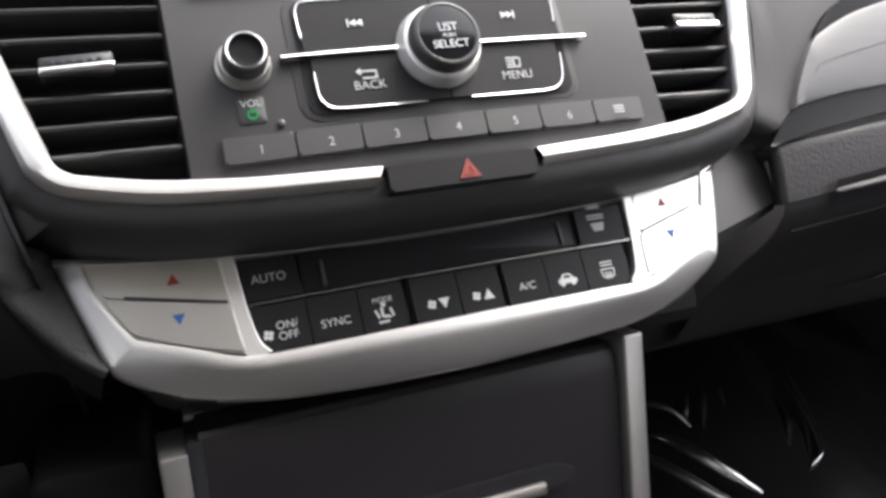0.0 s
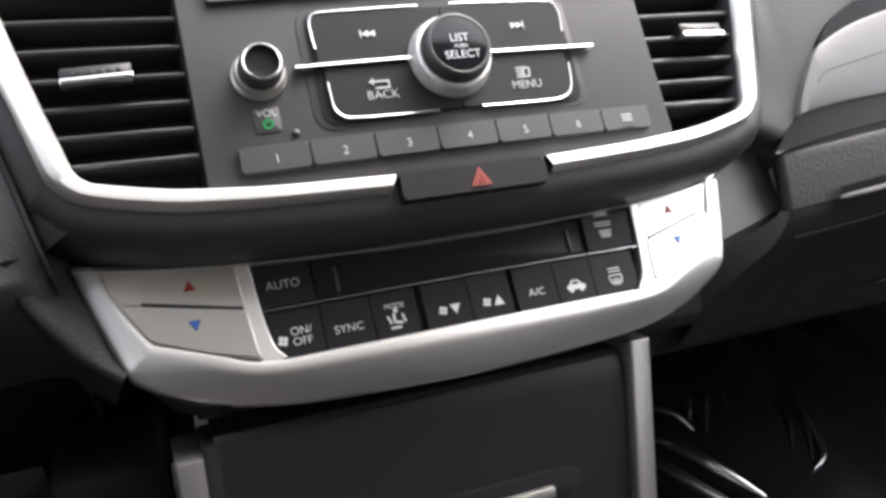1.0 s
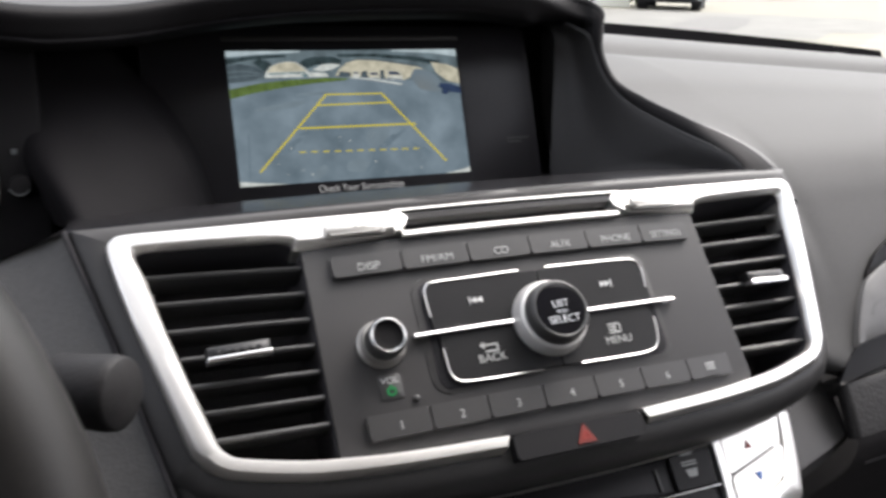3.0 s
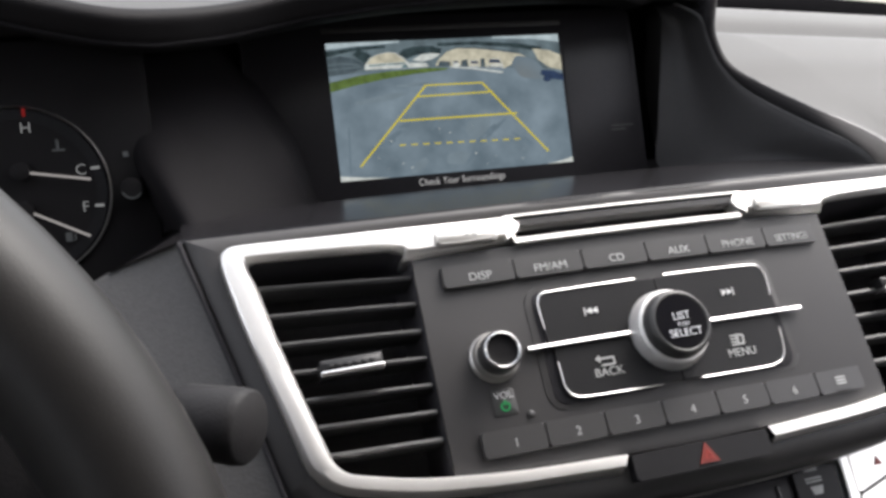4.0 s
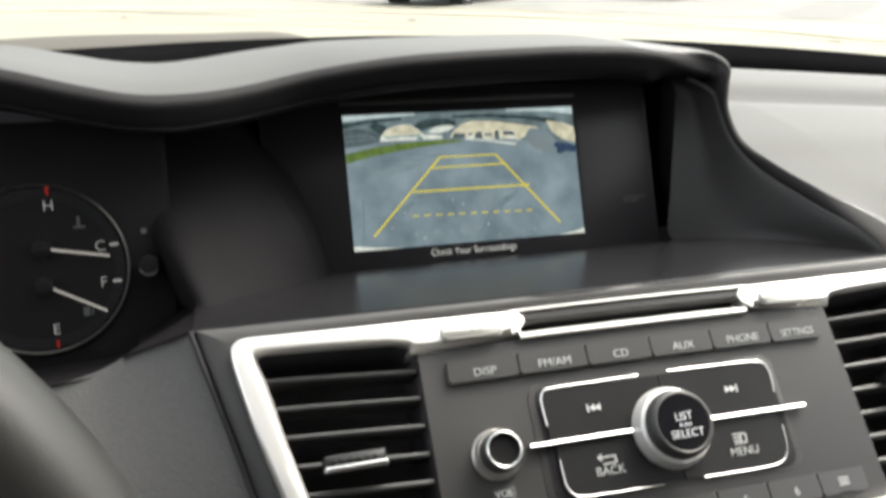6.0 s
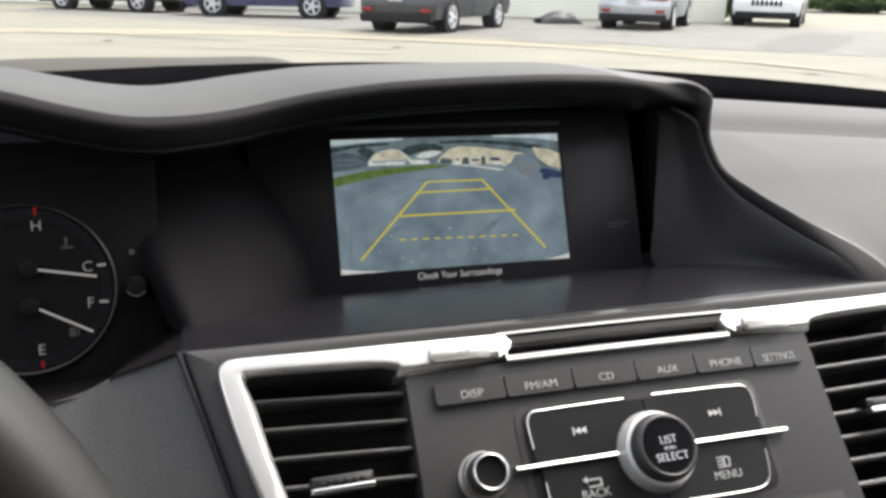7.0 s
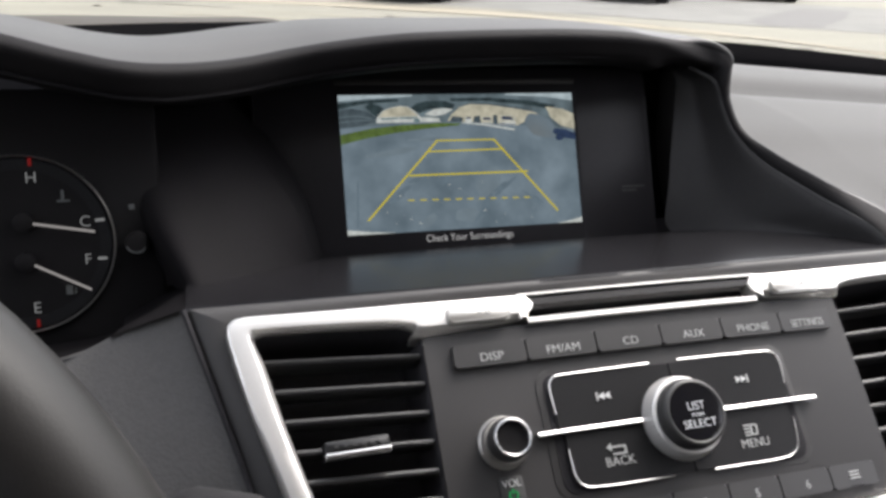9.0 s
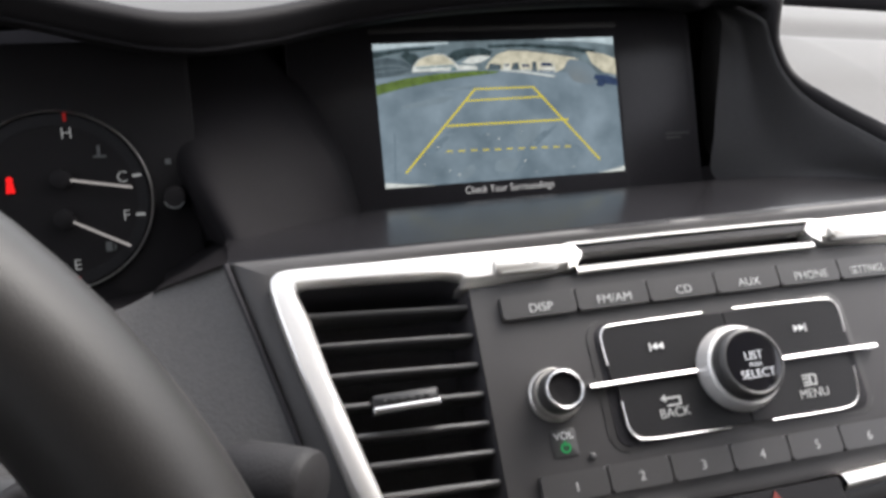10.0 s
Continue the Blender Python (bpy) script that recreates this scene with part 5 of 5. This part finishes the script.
CARGLASS = surface("tinted_glass", (.015, .018, .02), .06, 0, 0, .01, .1)
bm = sheet([[(x, y, 0) for x in (-400, -40, 0, 15, 40, 400)] for y in (-60, 0, 8, 20, 60, 500)])
g = structure("ground", bm, ASPHALT, "pale dusty asphalt yard", smooth=False)
H = Vector((.655, .756, 0))
S = Vector((.756, -.655, 0))
bm = bmesh.new()
bm.faces.new([bm.verts.new((*(Vector((4.6, 16.6, 0)) + S * a + H * b).to_2d(), .006)) for a, b in ((-14, 1.0), (2, .2), (9, .4), (9.5, 3), (14, 5), (15, 11), (-16, 11))])
structure("parking_bay", bm, DARKTAR, "grey asphalt parking bay", smooth=False)


def slab(p0, p1, z0, z1, d, material, name, label):
    p0, p1 = Vector((*p0, 0)), Vector((*p1, 0))
    n = Vector(((p1 - p0).y, -(p1 - p0).x, 0)).normalized() * d
    bm = bmesh.new()
    bot = [bm.verts.new(q + Vector((0, 0, z0))) for q in (p0, p1, p1 - n, p0 - n)]
    top = [bm.verts.new(q + Vector((0, 0, z1))) for q in (p0, p1, p1 - n, p0 - n)]
    bm.faces.new(bot[::-1]), bm.faces.new(top)
    for i in range(4):
        bm.faces.new((bot[i], bot[(i + 1) % 4], top[(i + 1) % 4], top[i]))
    return structure(name, bm, material, label, smooth=False)


slab((-9, 36), (16.6, 23.9), 0, 3.4, .3, STUCCO, "yard_wall", "cream stucco building wall")
TAN = surface("tan_dust", (.24, .212, .155), .95, 0, .4, .02, .20, patch=.5, stretch=(.6, 1.6, 1))
BROWN = surface("brown_tar", (.105, .090, .072), .9, 0, .4, .02, .25, patch=.4)
GREYPATCH = surface("grey_repair", (.11, .105, .098), .9, 0, .4, .02, .15, patch=.8)


def ground_piece(name, pts, z, material, label):
    bm = bmesh.new()
    bm.faces.new([bm.verts.new((x, y, z)) for x, y in pts])
    return structure(name, bm, material, label, smooth=False)


def ribbon(line, w, seed):
    r = random.Random(seed)
    line = spline([(*p, 0) for p in line], 40)
    a = [(p.x, p.y - w * (.5 + .5 * r.random())) for p in line]
    b = [(p.x, p.y + w * (.5 + .5 * r.random())) for p in line]
    return a + b[::-1]


ground_piece("ground_dust", ribbon([(-12, 17.5), (-4, 17.4), (2, 16.6), (6, 13.8), (7.6, 11.4), (8.4, 9.2), (9.5, 5)], .9, 2), .008, TAN, "pale tan dust along the edge of the yard")
ground_piece("ground_joint", ribbon([(1.5, 17.4), (5.9, 14.9), (7.2, 13.0), (7.8, 10.6), (8.6, 8.5), (9.6, 5)], .10, 3), .012, BROWN, "brown tar seam in the asphalt")
ground_piece("ground_joint", ribbon([(2.5, 15.6), (5.6, 13.6), (6.7, 12.0), (7.3, 9.9), (8.3, 7.4)], .05, 4), .012, BROWN, "brown tar seam in the asphalt")
ground_piece("ground_patch", [(10.45, 13.99), (12.8, 16.2), (15.1, 18.2), (15.8, 18.0), (16.05, 17.5), (13.5, 14.8), (10.9, 12.5), (9.9, 12.75)], .010, GREYPATCH, "grey asphalt repair patch")
drift = random.Random(11)
for k in range(10):
    x, y = -8 + 17 * drift.random(), 8.5 + 8.5 * drift.random()
    w = 1.0 + 2.2 * drift.random()
    line = [(x, y), (x + w * .5, y - w * .16), (x + w, y - w * (.30 + .25 * drift.random()))]
    ground_piece("ground_streak", ribbon(line, .03 + .05 * drift.random(), k), .015 + .0005 * k, (TAN, GREYPATCH)[k % 5 == 4], "thin dusty streak across the yard")
for k, (x, y) in enumerate(((7.86, 14.42), (7.69, 9.0), (9.2, 16.9), (3.1, 13.5), (-1.5, 14.8), (11.8, 18.9))):
    ground_piece("ground_stain", [(x + .07 * math.cos(t) * (1 + .4 * math.sin(3 * t + k)), y + .14 * math.sin(t) * (1 + .3 * math.cos(2 * t + k))) for t in (2 * math.pi * i / 14 for i in range(14))], .014, BROWN, "dark oil stain")

tarp = thing("tarpaulin", Matrix.Translation((9.95, 22.2, .006)), "crumpled dark grey tarpaulin heaped by the wall", "tarpaulin")
TARP = surface("grey_tarp", (.026, .026, .028), .6, 0, .3, .03, .3, patch=.2)
rows = []
for i in range(25):
    row = []
    for j in range(25):
        u, v = i / 12 - 1, j / 12 - 1
        h = max(0, 1 - u * u) * max(0, 1 - v * v)
        n1 = noise.noise(Vector((u * 2.3, v * 2.3, 4.0)))
        row.append((u * .62, v * .40, .34 * h ** .5 * (1 + .30 * n1) + .03 * noise.noise(Vector((u * 7, v * 7, 1))) * h))
    rows.append(row)
part("cover", sheet(rows), TARP, tarp, sharp=60)
part("dark_end", tube([(-.78, .02, .06), (-.66, 0, .10), (-.55, 0, .09)], .085, 10, .8, (.5, 1, .8)), RECESS, tarp, "black folded end")

LEAF = surface("leaf_green", (.062, .105, .03), .95, 0, .3, .02, .4, patch=.15)
BARK = surface("bark", (.10, .075, .05), .9, 0, .4, .02, .3)


def bush(name, at, size, n, seed, label, leaf=1.0, kind=""):
    """Stems and a ragged crown of small leaves."""
    r = random.Random(seed)
    b = thing(name, Matrix.Translation((*at, .006)), label, "bush", kind=kind)
    bm = bmesh.new()
    for _ in range(n):
        d = Vector((r.gauss(0, 1), r.gauss(0, 1), r.gauss(0, 1))).normalized() * (.55 + .45 * r.random() ** .5)
        k = 1 + .35 * noise.noise(d * 2.2 + Vector((seed, 0, 0)))
        c = Vector((d.x * size[0] * k, d.y * size[1] * k, size[2] * (.55 + .5 * d.z * k)))
        a = Vector((r.gauss(0, 1), r.gauss(0, 1), r.gauss(0, .6))).normalized() * (.05 + .06 * r.random()) * leaf
        e = a.cross(Vector((r.gauss(0, 1), r.gauss(0, 1), r.gauss(0, 1)))).normalized() * .045 * leaf
        bm.faces.new([bm.verts.new(c + q) for q in (-a, e, a, -e)])
    part("crown", bm, LEAF, b, "small dark green leaves", smooth=False)
    for q in range(4):
        t = 1.57 * q + r.random()
        part("stem", tube([(0, 0, 0), (.12 * size[0] * math.cos(t), .12 * size[1] * math.sin(t), size[2] * .3), (.4 * size[0] * math.cos(t), .4 * size[1] * math.sin(t), size[2] * .8)], .03, 6, taper=(1, .7, .3)), BARK, b)
    return b


bush("bush", (17.35, 24.6), (.75, .75, 2.4), 2600, 1, "dense green bush at the end of the wall")
bush("hedge", (33.5, 37.5), (3.2, 2.2, 1.3), 4200, 2, "low clipped green hedge far across the yard", 2.4)
bush("hedge", (38.0, 50.0), (7, 3, 4.5), 5200, 3, "tall greenery behind the far parking", 4.5)
bush("hedge", (58.0, 74.0), (12, 4, 7), 5200, 4, "tall greenery behind the far parking", 7.0)
post = thing("bollard", Matrix.Translation((36.6, 41.6, .006)), "white-painted round concrete bollard by the hedge", "bollard")
part("shaft", lathe(((.42, 0), (.42, 1.5), (.38, 1.62), (.2, 1.68)), 28), surface("white_concrete", (.7, .7, .68), .8, 0, .2, .02, .08), post)
part("foot", lathe(((.55, 0), (.55, .08), (.42, .1)), 28), BROWN, post)


def car(name, at, heading, paint, label, tall=1.45, length=4.7, width=1.82, rear=True):
    """A parked car: body, windows, lights, four wheels."""
    t = math.atan2(heading[1], heading[0])
    c = thing(name, pose(at[0], at[1], .006, 0, 0, math.degrees(t)), label, "car", "parked cars")
    L, W, T = length / 2, width / 2, tall
    suv = tall > 1.6
    belt = .98 if not suv else 1.12
    body = [(-L, .45), (-L + .02, .75), (-L + .10, belt - .06), (-L + .55, belt), (L - 1.35, belt - .02), (L - .45, belt - .16), (L - .06, .74), (L, .55), (L - .02, .32), (-L + .06, .28)]
    rows = []
    for k, w in enumerate((-1, -.96, -.80, 0, .80, .96, 1)):
        f = (0.965, 1, 1.0, 1.0, 1.0, 1, 0.965)[k]
        rows.append([(x * (1 - .05 * abs(w) ** 4), W * w * (1.0 if .4 < z < .9 else .95), .6 + (z - .6) * (1.02 if abs(w) < .9 else .97)) for x, z in body])
    bm = sheet(rows, True)
    bmesh.ops.holes_fill(bm, edges=[e for e in bm.edges if e.is_boundary], sides=0)
    part("body", bm, paint, c, sharp=32)
    roof0, roof1 = (-L + .35, L - 1.35) if not suv else (-L + .12, L - 1.5)
    cab = [(roof0, belt - .04), (roof0 + (.75 if not suv else .2), T - .04), (roof0 + 1.5, T), (roof1 - .95, T - .03), (roof1, belt - .04)]
    rows = [[(x, W * w * (.92 if z < belt else .74), z - (.03 if abs(w) == 1 and z > belt else 0)) for x, z in cab] for w in (-1, -.85, 0, .85, 1)]
    bm = sheet(rows)
    bmesh.ops.holes_fill(bm, edges=[e for e in bm.edges if e.is_boundary], sides=0)
    part("glasshouse", bm, CARGLASS, c, "dark tinted windows", sharp=30)
    rf = [(p[0], p[1] + .012) for p in cab[1:4]]
    part("roof", sheet([[(x, W * w * .75, z - (.02 if abs(w) == 1 else 0)) for x, z in rf] for w in (-1, -.8, 0, .8, 1)]), paint, c, solid=.02)
    lampcol = surface("lamp_red", (.30, .012, .012), .2) if "lamp_red" not in bpy.data.materials else bpy.data.materials["lamp_red"]
    clear = bpy.data.materials.get("lamp_clear") or surface("lamp_clear", (.7, .7, .72), .1)
    for s in (-1, 1):
        part("tail_lamp", prism(rrect(-.26, .26, -.08, .08, .03), -.02, .02, .01), lampcol, c, "red tail lamp").matrix_local = Matrix.Translation((-L + .03, s * (W - .30), belt - .16)) @ pose(0, 0, 0, 90, 0, -90)
        part("rear_reflector", prism(rrect(-.11, .11, -.035, .035, .015), -.02, .025, .008), lampcol, c, "red reflector").matrix_local = Matrix.Translation((-L + .02, s * (W - .22), .47)) @ pose(0, 0, 0, 90, 0, -90)
        part("headlamp", prism(rrect(-.22, .22, -.08, .08, .03), -.02, .03, .01), clear, c, "clear headlamp").matrix_local = Matrix.Translation((L - .13, s * (W - .32), .78 if not suv else .9)) @ pose(0, 0, 0, 90, 0, 90)
        part("door_mirror", prism(rrect(-.1, .1, -.07, .07, .03), -.06, .06, .02), paint, c).matrix_local = Matrix.Translation((L - 1.55, s * (W + .10), belt + .05)) @ pose(0, 0, 0, 90, 0, 90)
        for q in (-.35, .55):
            part("door_handle", prism(rrect(-.1, .1, -.015, .015, .01), 0, .03, .008), paint, c).matrix_local = Matrix.Translation((q - .2, s * (W - .005), belt - .12)) @ pose(0, 0, 0, 90, 0, 0 if s < 0 else 180)
    part("rear_bumper", prism(rrect(-W + .05, W - .05, -.09, .09, .05), -.05, .04, .02), BUTTON_DARK, c, "black lower bumper").matrix_local = Matrix.Translation((-L + .02, 0, .30)) @ pose(0, 0, 0, 90, 0, -90)
    part("plate", prism(rrect(-.16, .16, -.08, .08, .01), 0, .02, .004), surface("plate_pale", (.5, .5, .48), .4), c, "pale plate with bars").matrix_local = Matrix.Translation((-L - .005, 0, .72)) @ pose(0, 0, 0, 90, 0, -90)
    if suv:
        for k in range(7):
            part("grille_slot", prism(rrect(-.04, .04, -.10, .10, .02), 0, .025, .005), RECESS, c).matrix_local = Matrix.Translation((L - .03, (k - 3) * .13, .70)) @ pose(0, 0, 0, 90, 0, 90)
        part("front_bumper", prism(rrect(-W + .1, W - .1, -.10, .10, .04), -.05, .03, .02), BUTTON_DARK, c, "black lower bumper").matrix_local = Matrix.Translation((L - .02, 0, .33)) @ pose(0, 0, 0, 90, 0, 90)
    for x in (-L + .95, L - .92):
        for s in (-1, 1):
            m = Matrix.Translation((x, s * (W - .09), .335)) @ pose(0, 0, 0, -90 * s, 0, 0)
            arch = part("wheel_arch", lathe(((.40, -.2), (.40, .092), (.35, .092), (.33, -.2)), 28, cap=False), RECESS, c)
            arch.matrix_local = m
            w = part("wheel", lathe(((.20, -.1), (.31, -.1), (.333, -.07), (.333, .07), (.31, .10), (.24, .105), (.22, .02)), 32), TYRE, c, "black tyre")
            w.matrix_local = m
            part("rim", lathe(((.235, .06), (.235, .102), (.21, .104), (.205, .06)), 32, cap=False), ALLOY, w, "alloy rim")
            bm = bmesh.new()
            for k in range(5):
                u = radians(72 * k)
                prism([(.04 * math.cos(u + 1.57), .04 * math.sin(u + 1.57)), (.04 * math.cos(u - 1.57), .04 * math.sin(u - 1.57)), (.215 * math.cos(u - .12), .215 * math.sin(u - .12)), (.215 * math.cos(u + .12), .215 * math.sin(u + .12))][::-1], .07, .095, bm=bm)
            prism([(.06 * math.cos(radians(q)), .06 * math.sin(radians(q))) for q in range(0, 360, 30)], .06, .10, bm=bm)
            part("spokes", bm, ALLOY, w, "alloy spokes", smooth=False)
    return c


def paint(name, col, metal=.4):
    return surface(name, col, .28, metal, 0, .02, .06, coat=.6, patch=.5)


car("sedan", (5.55, 19.2), (.655, .756), paint("dark_grey_paint", (.05, .052, .058)), "dark grey saloon parked nose to the wall")
car("sedan", (12.1, 21.0), (.64, .77), paint("silver_paint", (.52, .53, .55), .6), "silver saloon parked nose to the wall")
car("sedan", (2.1, 24.8), (.92, -.38), paint("navy_paint", (.03, .035, .10)), "dark blue saloon parked side-on")
car("sedan", (-2.2, 28.0), (.8, -.6), paint("black_paint", (.02, .02, .022)), "black saloon parked side-on")
car("sport_utility", (17.9, 23.3), (-.66, -.75), paint("white_paint", (.72, .72, .71), 0), "white sport utility facing the yard", 1.75, 4.8, 1.94)
car("sedan", (52.5, 53.5), (.96, -.3), bpy.data.materials["white_paint"], "white saloon parked far across the yard")
car("sedan", (45.0, 56.0), (.8, -.6), bpy.data.materials["dark_grey_paint"], "dark saloon parked far across the yard")
